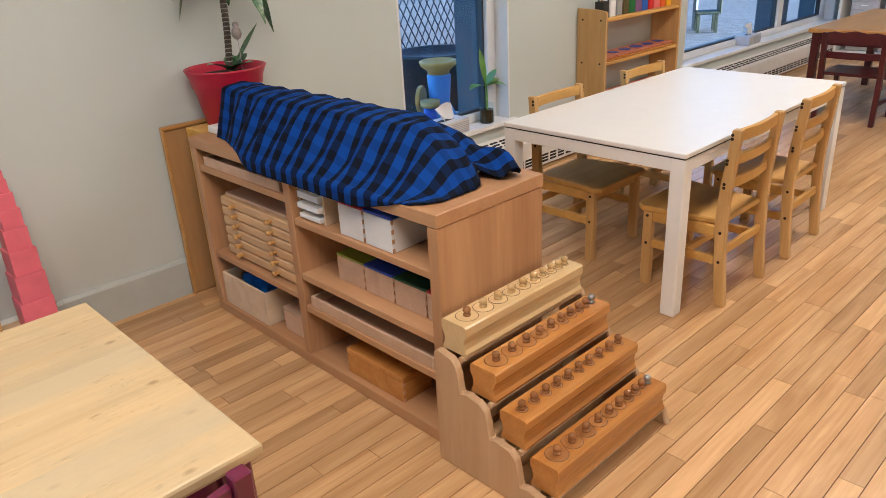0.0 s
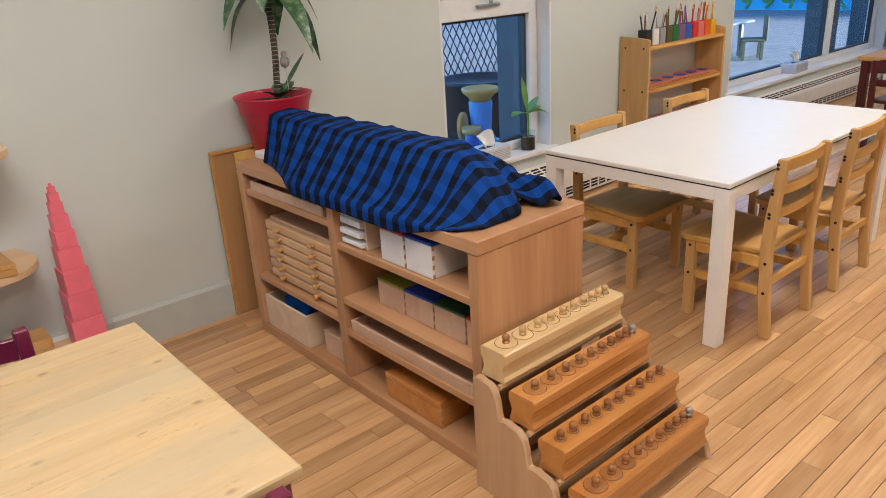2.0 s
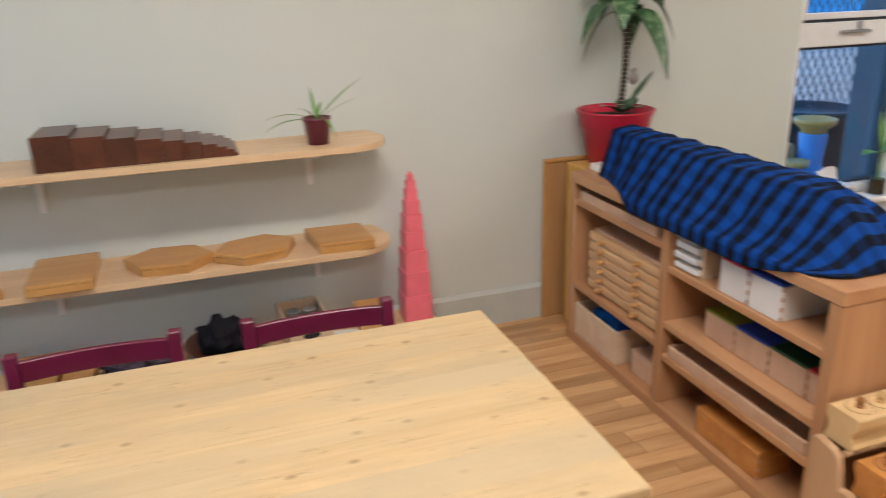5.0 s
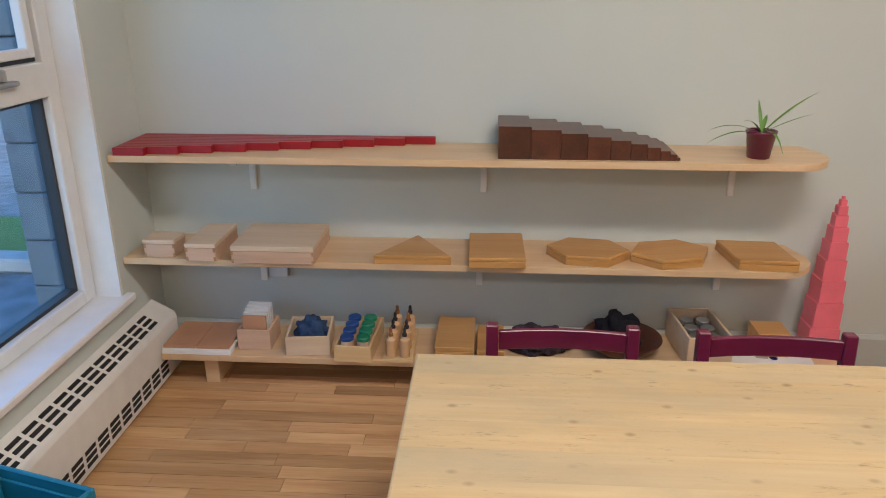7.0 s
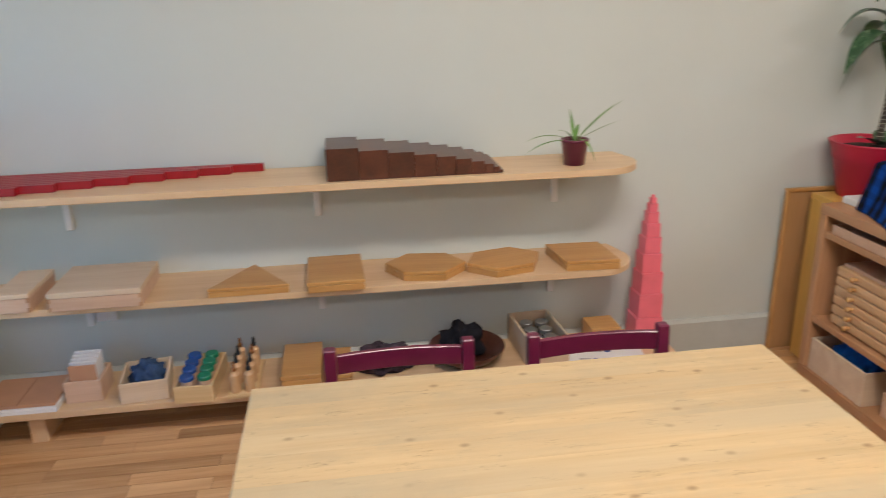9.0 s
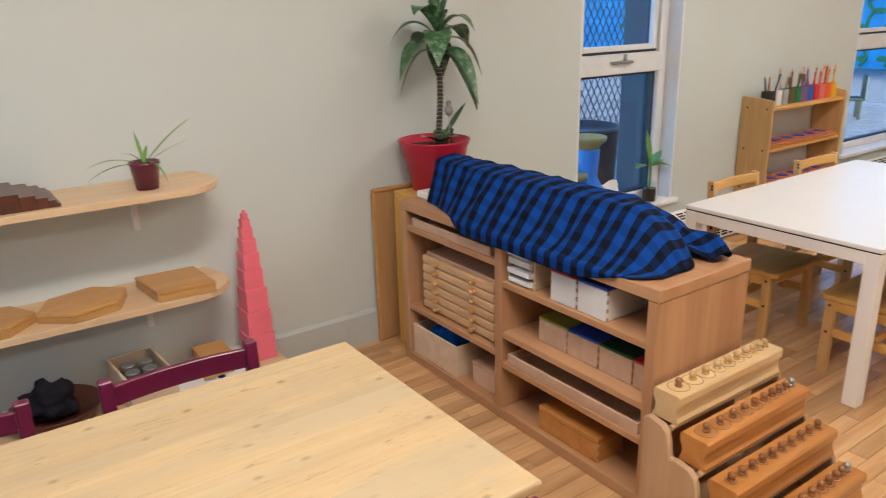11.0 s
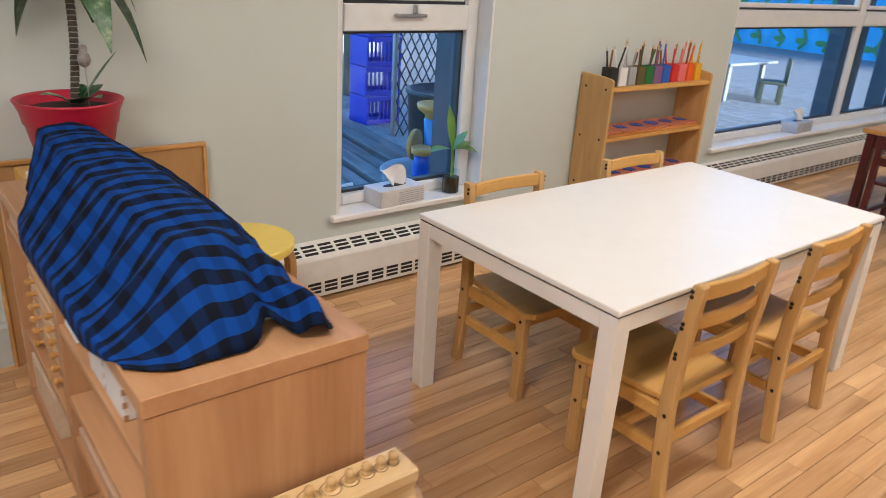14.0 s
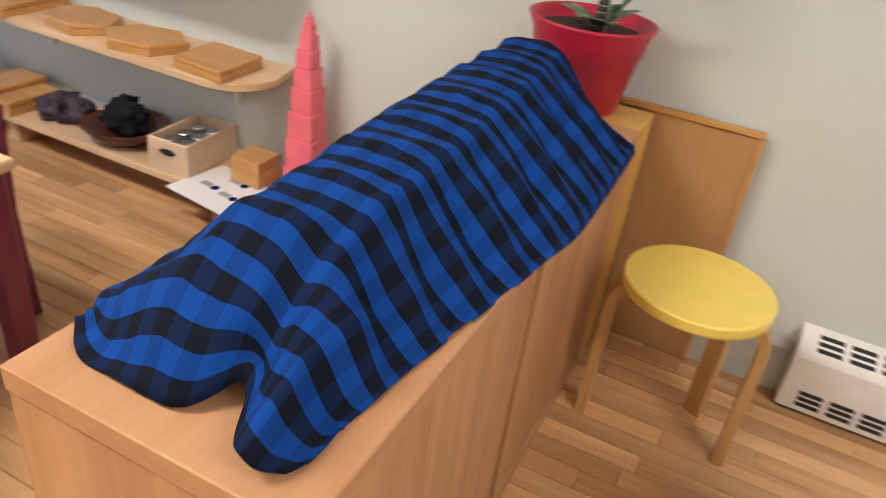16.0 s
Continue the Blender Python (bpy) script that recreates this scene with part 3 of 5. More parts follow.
def plaid_cloth():
    """A flannel cloth draped like a tent over a ridge that runs along the bookshelf."""
    bm = bmesh.new()
    uvl = bm.loops.layers.uv.new("UVMap")
    NU, NV = 130, 84
    grid = []
    for i in range(NU + 1):
        u = i / NU                       # 0 at the open south end, 1 by the pot
        row = []
        for j in range(NV + 1):
            v = -1 + 2 * j / NV          # -1 hangs to the west, +1 to the east
            a = abs(v)
            y = 1.225 + 1.05 * u
            ridge = (0.138 + 0.02 * u) * min(1.0, 0.02 + 0.98 * (u / 0.125) ** 0.9) * (1 - 0.10 * math.exp(-((u - 0.125) / 0.03) ** 2))
            west = 1.399 + 0.065 * smooth_step(0.72, 1.0, u) + 0.012 * (1 - smooth_step(0.0, 0.1, u))
            east = 1.752 + 0.055 * smooth_step(0.05, 0.6, u) + 0.012 * math.sin(math.pi * u)
            flat = 0.055 + 0.012 * math.sin(3 * u)
            cx = 1.614 - 0.05 * u
            edge = west if v < 0 else east
            lim = 0.86
            f0 = 0.24
            if a < f0:
                x = cx + v / f0 * flat
                h = ridge * (1 - 0.05 * (a / f0) ** 2)
            else:
                k = min(1.0, (a - f0) / (lim - f0))
                x0 = cx + math.copysign(flat, v)
                x = x0 + (edge - x0) * k ** 0.95
                h = ridge * 0.95 * (1 - k) ** (1.16 + 0.22 * math.sin(7 * u))
            # folds running down from the ridge, and the scallops along it
            slope = max(0.0, 1 - abs(a - 0.55) / 0.4)
            h += slope * 0.0095 * (math.sin(2 * math.pi * y / 0.105 + 2.5 * v) + 1.2 * noise.noise(Vector((y * 11, v * 2.5, 4))))
            h += max(0, 1 - a / 0.4) * 0.0040 * math.sin(2 * math.pi * y / 0.124)
            x += slope * 0.006 * math.copysign(1, v) * math.sin(2 * math.pi * y / 0.105 + 2.5 * v)
            z = 0.6525 + max(0.0, h)
            if a > lim:
                over = (a - lim) / (1 - lim)
                if v < 0:
                    hang = smooth_step(0.03, 0.25, u) * (1 - smooth_step(0.70, 0.84, u))
                    x -= 0.004 * hang
                    z -= 0.042 * over * hang
                    x += (1 - hang) * (0.004 * over)
                else:
                    hang = smooth_step(0.45, 0.65, u)
                    z -= 0.016 * over * hang
                    x += 0.006 * hang * over
            # small wrinkles all over
            z += 0.0035 * noise.noise(Vector((y * 34, v * 9, 1.7))) * (1 - smooth_step(0.75, 0.86, a))
            # the open end: a wide flap to the west, a valley, and a tube-like lobe to the east
            e = 1 - smooth_step(0.0, 0.11, u)
            e2 = smooth_step(0.0, 0.05, u) * (1 - smooth_step(0.10, 0.26, u))
            notch = math.exp(-((v - 0.16) / 0.12) ** 2)
            y += 0.050 * notch * e
            z += 0.024 * notch * e
            z -= 0.036 * math.exp(-((v - 0.20) / 0.10) ** 2) * e2
            lobe = math.exp(-((v - 0.60) / 0.18) ** 2)
            y -= 0.032 * lobe * e
            z += 0.030 * math.exp(-((v - 0.55) / 0.15) ** 2) * (1 - smooth_step(0.06, 0.24, u))
            z += 0.014 * math.exp(-((v + 0.30) / 0.20) ** 2) * e2
            y += 0.06 * smooth_step(0.55, 1.0, -v) * e
            y += 0.07 * smooth_step(0.80, 1.0, v) * e
            row.append(bm.verts.new((x, y, z)))
        grid.append(row)
    us, vs = [0.0], [0.0]
    for i in range(NU):
        us.append(us[-1] + (grid[i + 1][NV // 2].co - grid[i][NV // 2].co).length)
    for j in range(NV):
        vs.append(vs[-1] + (grid[60][j + 1].co - grid[60][j].co).length)
    for i in range(NU):
        for j in range(NV):
            f = bm.faces.new((grid[i][j], grid[i][j + 1], grid[i + 1][j + 1], grid[i + 1][j]))
            for lp, (p, q) in zip(f.loops, ((i, j), (i, j + 1), (i + 1, j + 1), (i + 1, j))):
                lp[uvl].uv = (us[p], vs[q])
    ob = part("plaid_cloth", bm, PLAID, None, "", True)
    so = ob.modifiers.new("thickness", "SOLIDIFY")
    so.thickness, so.offset = 0.003, 1
    return tagged(ob, "blue and black plaid flannel cloth draped over a long tray", "cloth")


plaid_cloth()
tagged(part("cloth_tag", box(1.505, 1.530, 2.2775, 2.2795, 0.747, 0.777, 0.0005), PAPER), "small white label sewn to the plaid cloth", "label")


STANDW = wood("waxed_beech_stand", (0.46, 0.28, 0.155), (0.56, 0.37, 0.22), "z", 0.35, 0.8, 0.1, 0.04)


# ---- knobbed cylinder blocks on their stepped stand ----
def cylinder_stand():
    ob = thing("stepped_stand", 1.368, 0.0, 0, "stepped wooden stand with rails for four blocks", "stand")
    out = [(1.172, 0.0), (1.172, 0.315)]
    for k in range(4):
        y = 1.172 - 0.09 * k
        z = 0.315 - 0.087 * k
        out += [(y - 0.015, z + 0.012), (y - 0.06, z + 0.004), (y - 0.076, z - 0.012), (y - 0.084, z - 0.04)]
        if k < 3:
            out += [(y - 0.086, z - 0.062), (y - 0.09, z - 0.08)]
    out += [(0.808, 0.0)]
    for x in (0.0, 0.492):
        part("side_panel", prism([(y, z) for y, z in out], x, x + 0.02, 0.0035, None, TO_YZ), STANDW, ob)
    for k in range(4):
        y, z = 1.172 - 0.09 * k, 0.315 - 0.087 * k
        part("rail", tube([(0.02, y - 0.072, z - 0.006), (0.492, y - 0.072, z - 0.006)], 0.0075), STANDW, ob)
        part("rail", tube([(0.02, y - 0.012, z - 0.006), (0.492, y - 0.012, z - 0.006)], 0.0075), STANDW, ob)
    part("cross_board", box(0.021, 0.491, 1.155, 1.17, 0.03, 0.10, 0.002), STANDW, ob)
    return ob


cylinder_stand()


def cylinder_block(k, mat, sizes, heads):
    y, z = 1.168 - 0.09 * k, 0.317 - 0.087 * k
    ob = thing("cylinder_block", 1.397, y - 0.041, z, "%s wooden block holding ten knobbed cylinders" % ("pale" if k == 0 else "orange varnished"), "cylinder block", "knobbed cylinder blocks")
    prof = [(-0.038, 0.0), (0.038, 0.0), (0.039, 0.006), (0.034, 0.016), (0.031, 0.030), (0.034, 0.044), (0.040, 0.054), (0.040, 0.074), (0.036, 0.079), (-0.036, 0.079), (-0.040, 0.074), (-0.040, 0.054), (-0.034, 0.044), (-0.031, 0.030), (-0.034, 0.016), (-0.039, 0.006)]
    part("body", prism([(a, b) for a, b in prof], 0.0, 0.455, 0.0, None, TO_YZ), mat, ob)
    gap = (0.415 - sum(2 * r for r in sizes)) / 9
    x = 0.02
    for i, r in enumerate(sizes):
        x += r
        face = heads[i % len(heads)]
        c = part("cylinder", lathe([(r + 0.0005, 0.0785), (r + 0.0005, 0.0794), (r, 0.0800), (r - 0.001, 0.0804), (0.001, 0.0804)], None, pose(x, 0, 0), 20), face, ob)
        part("ring", lathe([(r + 0.0022, 0.0786), (r + 0.0022, 0.0793), (r + 0.0006, 0.0793), (r + 0.0006, 0.0786)], None, pose(x, 0, 0), 20), RINGW, c, "dark gap round the cylinder")
        grey = i == 9 and k in (1, 3)
        part("knob", lathe([(0.0095, 0.0803), (0.0095, 0.0845), (0.0065, 0.0865), (0.0062, 0.0885), (0.0092, 0.0915), (0.0100, 0.0955), (0.0085, 0.1000), (0.0050, 0.1030), (0.001, 0.1038)], None, pose(x, 0, 0), 12), STEEL if grey else KNOBLITE if k == 0 and i else KNOB, c, "grey metal knob" if grey else "small turned knob", True)
        x += r + gap
    return ob


RINGW = plain("dark_wood_gap", (0.09, 0.035, 0.012), 0.5)
KNOBLITE = wood("pale_varnished_knob", (0.50, 0.31, 0.13), (0.62, 0.42, 0.20), "z", 0.25, 2, 0.3, 0.1)
DISC = wood("varnished_disc", (0.33, 0.125, 0.035), (0.45, 0.20, 0.065), "x", 0.28, 1.5, 0.2, 0.22)
wide = [0.0265 - 0.0019 * i for i in range(10)]
cylinder_block(0, HONEYLITE, wide, [HONEYLITE])
cylinder_block(1, ORANGE, wide, [DISC])
cylinder_block(2, ORANGE, [0.0125] * 10, [DISC])
cylinder_block(3, ORANGE, wide, [DISC])


# ---- white table and its chairs ----
def white_table():
    ob = thing("white_table", 2.393, 1.097, 0, "low white lacquered children's table, rectangular, glossy", "table")
    W, D, H = 1.338, 0.744, 0.570
    part("tabletop", box(0, W, 0, D, H - 0.016, H, 0.0025), LACQ, ob)
    part("apron", box(0.052, W - 0.052, 0.003, 0.021, H - 0.062, H - 0.021), LACQ, ob)
    part("apron", box(0.052, W - 0.052, D - 0.021, D - 0.003, H - 0.062, H - 0.021), LACQ, ob)
    part("apron", box(0.003, 0.021, 0.052, D - 0.052, H - 0.062, H - 0.021), LACQ, ob)
    part("apron", box(W - 0.021, W - 0.003, 0.052, D - 0.052, H - 0.062, H - 0.021), LACQ, ob)
    part("underside", box(0.004, W - 0.004, 0.004, D - 0.004, H - 0.0205, H - 0.0165), DARK, ob, "dark joint under the tabletop")
    for x in (0.002, W - 0.052):
        for y in (0.002, D - 0.052):
            part("leg", box(x, x + 0.05, y, y + 0.05, 0, H - 0.021, 0.002), LACQ, ob)


white_table()


def bent_post(x, w, pts, depth):
    """An upright with a bend, (y, z) along its middle."""
    bm = bmesh.new()
    rings = []
    for y, z, d in pts:
        rings.append([bm.verts.new((x, y - d / 2, z)), bm.verts.new((x + w, y - d / 2, z)), bm.verts.new((x + w, y + d / 2, z)), bm.verts.new((x, y + d / 2, z))])
    for a, c in zip(rings, rings[1:]):
        for i in range(4):
            j = (i + 1) % 4
            bm.faces.new((a[i], a[j], c[j], c[i]))
    bm.faces.new(rings[0][::-1])
    bm.faces.new(rings[-1])
    bmesh.ops.recalc_face_normals(bm, faces=bm.faces[:])
    bmesh.ops.bevel(bm, geom=bm.edges[:], offset=0.003, segments=1, affect="EDGES")
    return bm


def slat(x0, x1, z0, z1, y, bow, t, n=8):
    bm = bmesh.new()
    rings = []
    for i in range(n + 1):
        x = x0 + (x1 - x0) * i / n
        yy = y - bow * (1 - (2 * i / n - 1) ** 2)
        rings.append([bm.verts.new((x, yy, z0)), bm.verts.new((x, yy + t, z0)), bm.verts.new((x, yy + t, z1)), bm.verts.new((x, yy, z1))])
    for a, c in zip(rings, rings[1:]):
        for i in range(4):
            j = (i + 1) % 4
            bm.faces.new((a[i], a[j], c[j], c[i]))
    bm.faces.new(rings[0][::-1])
    bm.faces.new(rings[-1])
    bmesh.ops.recalc_face_normals(bm, faces=bm.faces[:])
    bmesh.ops.bevel(bm, geom=bm.edges[:], offset=0.002, segments=1, affect="EDGES")
    return bm


def birch_chair(x, y, turn):
    """A child's chair; its rear legs stand at y = 0, it faces +y."""
    ob = thing("childs_chair", x, y, 0, "varnished birch child's chair with three back slats", "chair", "chairs round the white table", turn)
    hw = 0.165
    seat = prism([(-hw - 0.01, 0.30), (-hw + 0.012, 0.325), (hw - 0.012, 0.325), (hw + 0.01, 0.30), (hw - 0.026, 0.012), (-hw + 0.026, 0.012)], 0.288, 0.308, 0.004)
    part("seat", seat, CHAIRX, ob)
    for s in (-1, 1):
        x0 = s * hw - (0.026 if s > 0 else 0)
        post = part("rear_leg", bent_post(x0, 0.026, [(-0.012, 0, 0.034), (0.004, 0.16, 0.036), (0.012, 0.30, 0.038), (0.008, 0.42, 0.036), (-0.012, 0.622, 0.03)], 0), CHAIRW, ob)
        part("front_leg", box(x0, x0 + 0.026, 0.262, 0.298, 0, 0.287, 0.003), CHAIRW, ob)
        xi = s * (hw - 0.013)
        part("side_rail", box(xi - 0.009, xi + 0.009, 0.026, 0.261, 0.15, 0.18, 0.002), CHAIRX, ob)
        part("seat_rail", box(xi - 0.009, xi + 0.009, 0.03, 0.261, 0.25, 0.287, 0.002), CHAIRX, ob)
        bolts = bmesh.new()
        xo = s * (hw + 0.0005)
        for by, bz in ((0.0, 0.605), (0.0, 0.592), (0.008, 0.52), (0.009, 0.508), (0.011, 0.44), (0.011, 0.428), (0.008, 0.27), (0.004, 0.165), (0.28, 0.27), (0.28, 0.165)):
            lathe([(0.0055, -0.001), (0.0055, 0.001), (0.004, 0.0016)], bolts, pose(xo, by, bz, 0, 90 * s, 0), 8)
        tagged(part("bolt", bolts, BOLT, ob, "dark steel bolt heads"), kind="stuff")
    for z0, z1, yy in ((0.578, 0.617, -0.012), (0.497, 0.53, -0.002), (0.418, 0.45, 0.004)):
        part("back_slat", slat(-hw + 0.027, hw - 0.027, z0, z1, yy, 0.014, 0.016), CHAIRX, ob)
    part("front_rail", box(-hw + 0.027, hw - 0.027, 0.272, 0.288, 0.25, 0.287, 0.002), CHAIRX, ob)
    part("cross_rail", box(-hw + 0.03, hw - 0.03, 0.13, 0.15, 0.152, 0.178, 0.002), CHAIRX, ob)
    part("back_rail", box(-hw + 0.027, hw - 0.027, 0.0, 0.016, 0.18, 0.21, 0.002), CHAIRX, ob)
    return ob


birch_chair(2.725, 1.033, 0)
for cx, cy, ct in ((3.25, 1.033, 1.5), (2.765, 1.868, 180), (3.415, 1.868, 179)):
    birch_chair(cx, cy, ct)


# ---- pine table and maroon chairs ----
TABLEW = worn_pine("worn_pine_tabletop")


def pine_table():
    ob = thing("pine_table", -0.456, 0.918, 0, "scratched pale pine table on maroon painted legs", "table")
    W, D, H = 1.232, 0.731, 0.527
    top = part("tabletop", box(0.004, W - 0.004, 0.004, D - 0.004, H - 0.028, H - 0.012, 0.003), TABLEW, ob)
    n = 8
    for k in range(n):
        y0, y1 = D * k / n, D * (k + 1) / n
        st = box(0, W, y0, y1, H - 0.024, H)
        rim_ = [e for e in st.edges if all(abs(v.co.x) < 1e-6 or abs(v.co.x - W) < 1e-6 or abs(v.co.y) < 1e-6 or abs(v.co.y - D) < 1e-6 for v in e.verts)]
        rim_ = [e for e in rim_ if (abs(e.verts[0].co.z - e.verts[1].co.z) < 1e-6) and ((abs(e.verts[0].co.x - e.verts[1].co.x) < 1e-6) or abs(e.verts[0].co.y) < 1e-6 or abs(e.verts[0].co.y - D) < 1e-6)]
        bmesh.ops.bevel(st, geom=rim_, offset=0.006, segments=2, affect="EDGES", profile=0.5)
        part("stave", st, TABLEW, top)
    for a in ((0.06, W - 0.06, 0.03, 0.05), (0.06, W - 0.06, D - 0.05, D - 0.03), (0.03, 0.05, 0.06, D - 0.06), (W - 0.05, W - 0.03, 0.06, D - 0.06)):
        part("apron", box(*a, H - 0.105, H - 0.029, 0.002), MAROON, ob)
    for x in (0.015, W - 0.065):
        for y in (0.015, D - 0.065):
            part("leg", box(x, x + 0.05, y, y + 0.05, 0, H - 0.029, 0.004), MAROON, ob)


pine_table()


def maroon_chair(x, y, turn, mat=MAROON, group="chairs round the pine table", label="maroon painted child's chair with a slatted back", crest=False):
    ob = thing("painted_chair", x, y, 0, label, "chair", group, turn)
    hw = 0.185
    part("seat", box(-hw, hw, 0.02, 0.32, 0.285, 0.303, 0.005), mat, ob)
    for s in (-1, 1):
        x0 = s * hw - (0.03 if s > 0 else 0)
        part("rear_leg", bent_post(x0, 0.03, [(-0.012, 0, 0.03), (0.003, 0.29, 0.034), (-0.015, 0.548, 0.028)], 0), mat, ob)
        part("front_leg", box(x0, x0 + 0.03, 0.285, 0.315, 0, 0.284, 0.003), mat, ob)
        part("side_rail", box(x0 + 0.006, x0 + 0.024, 0.025, 0.284, 0.12, 0.145, 0.002), mat, ob)
    if crest:
        top = [(-0.154, 0.548), (-0.12, 0.556), (-0.07, 0.548), (-0.035, 0.556), (0.0, 0.562), (0.035, 0.556), (0.07, 0.548), (0.12, 0.556), (0.154, 0.548)]
        part("crest_rail", prism([(-0.154, 0.485), (0.154, 0.485)] + top[::-1], 0.006, 0.021, 0.002, None, TO_XZ), mat, ob, "wavy-topped back rail")
    else:
        part("back_slat", slat(-hw + 0.031, hw - 0.031, 0.482, 0.532, -0.018, 0.016, 0.015), mat, ob)
    part("back_slat", slat(-hw + 0.031, hw - 0.031, 0.395, 0.435, -0.012, 0.016, 0.015), mat, ob)
    part("front_rail", box(-hw + 0.031, hw - 0.031, 0.292, 0.308, 0.235, 0.284, 0.002), mat, ob)
    return ob


maroon_chair(-0.11, 1.755, 180)
maroon_chair(0.395, 1.745, 180)
maroon_chair(0.535, 0.875, 0)


# ---- wall shelves and what stands on them ----
def wall_shelf(z, top_label, brackets, x_end=0.755):
    ob = thing("wall_shelf", ROOM_W, ROOM_N, z, top_label, "shelf", "long wall shelves")
    L, D = x_end - ROOM_W, 0.27
    out = [(0.004, -0.001), (0.004, -D + 0.012)]
    out += [(L - 0.24, -D)]
    for k in range(0, 10):
        a = radians(-90 + 10 * k)
        out.append((L - 0.14 + 0.14 * math.cos(a), -0.13 + (D - 0.13) * math.sin(a)))
    out += [(L, -0.12), (L - 0.03, -0.001)]
    part("board", prism(out, -0.022, 0.0, 0.0015), PALE, ob)
    for bx in brackets:
        b = box(-0.011, 0.011, -0.016, -0.002, -0.17, -0.0225, 0.002, None, pose(bx - ROOM_W, 0, 0))
        box(-0.011, 0.011, -0.20, -0.017, -0.042, -0.0225, 0.002, b, pose(bx - ROOM_W, 0, 0))
        part("bracket", b, WHITE, ob, "white metal bracket")
    return ob


wall_shelf(0.822, "long pale birch wall shelf with a rounded end", (-1.115, -0.312, 0.518))
wall_shelf(0.478, "long pale birch wall shelf with boxes on it", (-1.107, -0.322, 0.513))


def low_shelf():
    ob = thing("low_shelf", ROOM_W, ROOM_N, 0, "low pale wooden shelf board on short feet", "shelf")
    L, D = 2.42, 0.27
    part("board", box(0.092, L, -D, -0.016, 0.108, 0.132, 0.002), PALE, ob)
    for x in (0.22, 1.15, 2.08):
        part("foot", box(x, x + 0.05, -D + 0.045, -0.03, 0, 0.107, 0.002), PALE, ob)


low_shelf()

sk = thing("wall_socket", -1.05, ROOM_N, 0.345, "small white plastic socket cover on the wall", "socket")
part("cover", box(-0.035, 0.035, -0.022, -0.001, -0.02, 0.06, 0.003), WHITE, sk)
for k in range(10):
    length = 1.0 - 0.1 * k
    rod = part("red_rod", box(0, length, -0.0115, 0.0115, 0, 0.024, 0.001), REDROD)
    rod.location = (-1.475, 2.572 - 0.0245 * k, 0.8225)
    tagged(rod, "square red painted wooden rod lying on the shelf", "rod", "red rods of stepped lengths")
x = -0.268
for k in range(10):
    w = 0.10 - 0.01 * k
    pr = part("brown_prism", box(0, w - 0.0006, 0, 0.20, 0, w, 0.0012), BROWN)
    pr.location = (x, 2.358, 0.8225)
    tagged(pr, "dark brown stained wooden prism of the stair", "prism", "brown stair prisms")
    x += w
z = 0.1325
for k in range(10):
    w = 0.10 - 0.01 * k
    cb = part("pink_cube", box(-w / 2, w / 2, -w / 2, w / 2, 0, w - 0.0004, 0.0012), PINK)
    cb.matrix_basis = pose(0.848, 2.498 - 0.001 * (k % 3), z, 0, 0, (-2, 1.5, 3, -1, 2, 0, -3, 2, 4, -4)[k])
    tagged(cb, "pink painted wooden cube of a stacked tower", "cube", "pink tower cubes")
    z += w


def flat_box(x, y, z, outline, h, label, turn=0.0, mat=HONEY):
    """A shallow varnished box with a lid, of the given outline."""
    ob = thing("shallow_box", x, y, z, label, "box", "shallow boxes on the wall shelf", turn)
    part("body", prism(outline, 0, h * 0.62, 0.0015), mat, ob)
    part("lid", prism([(a * 1.006, b * 1.006) for a, b in outline], h * 0.64, h, 0.002), mat, ob)
    return ob


S2 = 0.4785
sq = [(-0.095, -0.095), (0.095, -0.095), (0.095, 0.095), (-0.095, 0.095)]
flat_box(0.575, 2.435, S2, [(-0.105, 0.095), (-0.105 + 0.03, -0.095), (0.105, -0.098), (0.085, 0.095)], 0.035, "square honey-varnished shallow wooden box", -3)
hexa = [(0.135 * math.cos(radians(60 * k)), 0.105 * math.sin(radians(60 * k))) for k in range(6)]
flat_box(0.30, 2.435, S2, hexa, 0.033, "six-sided honey-varnished shallow wooden box", 14)
flat_box(0.035, 2.44, S2, hexa, 0.033, "six-sided honey-varnished shallow wooden box", -8)
flat_box(-0.265, 2.44, S2, [(-0.09, -0.125), (0.09, -0.125), (0.09, 0.125), (-0.09, 0.125)], 0.035, "rectangular honey-varnished shallow wooden box", 1)
flat_box(-0.535, 2.40, S2, [(-0.125, -0.065), (0.125, -0.065), (0.0, 0.145)], 0.030, "triangular honey-varnished shallow wooden box", 0)
lid_box("pale_flat_box", -0.985, 2.435, S2, 0.27, 0.245, 0.06, PINKBOX, PALEBOX, "large pale flat wooden box on the wall shelf", "box", lid=0.018)
lid_box("pale_flat_box", -1.225, 2.435, S2, 0.10, 0.22, 0.06, PINKBOX, PALEBOX, "narrow pale wooden box on the wall shelf", "box", lid=0.014)
lid_box("pale_flat_box", -1.375, 2.40, S2, 0.105, 0.09, 0.06, PINKBOX, PALEBOX, "small pale wooden box on the wall shelf", "box", lid=0.014)

# plant in a small pot
vp = thing("spider_plant", 0.533, 2.425, 0.8225, "thin-leaved spider plant in a small maroon pot", "potted plant")
part("pot", lathe([(0.033, 0), (0.043, 0.074), (0.046, 0.076), (0.046, 0.084), (0.041, 0.084), (0.039, 0.073)], None, None, 20), MAROON, vp, "small maroon pot", True)
part("soil", lathe([(0.037, 0.069), (0.037, 0.073), (0.001, 0.075)], None, None, 14), SOIL, vp)


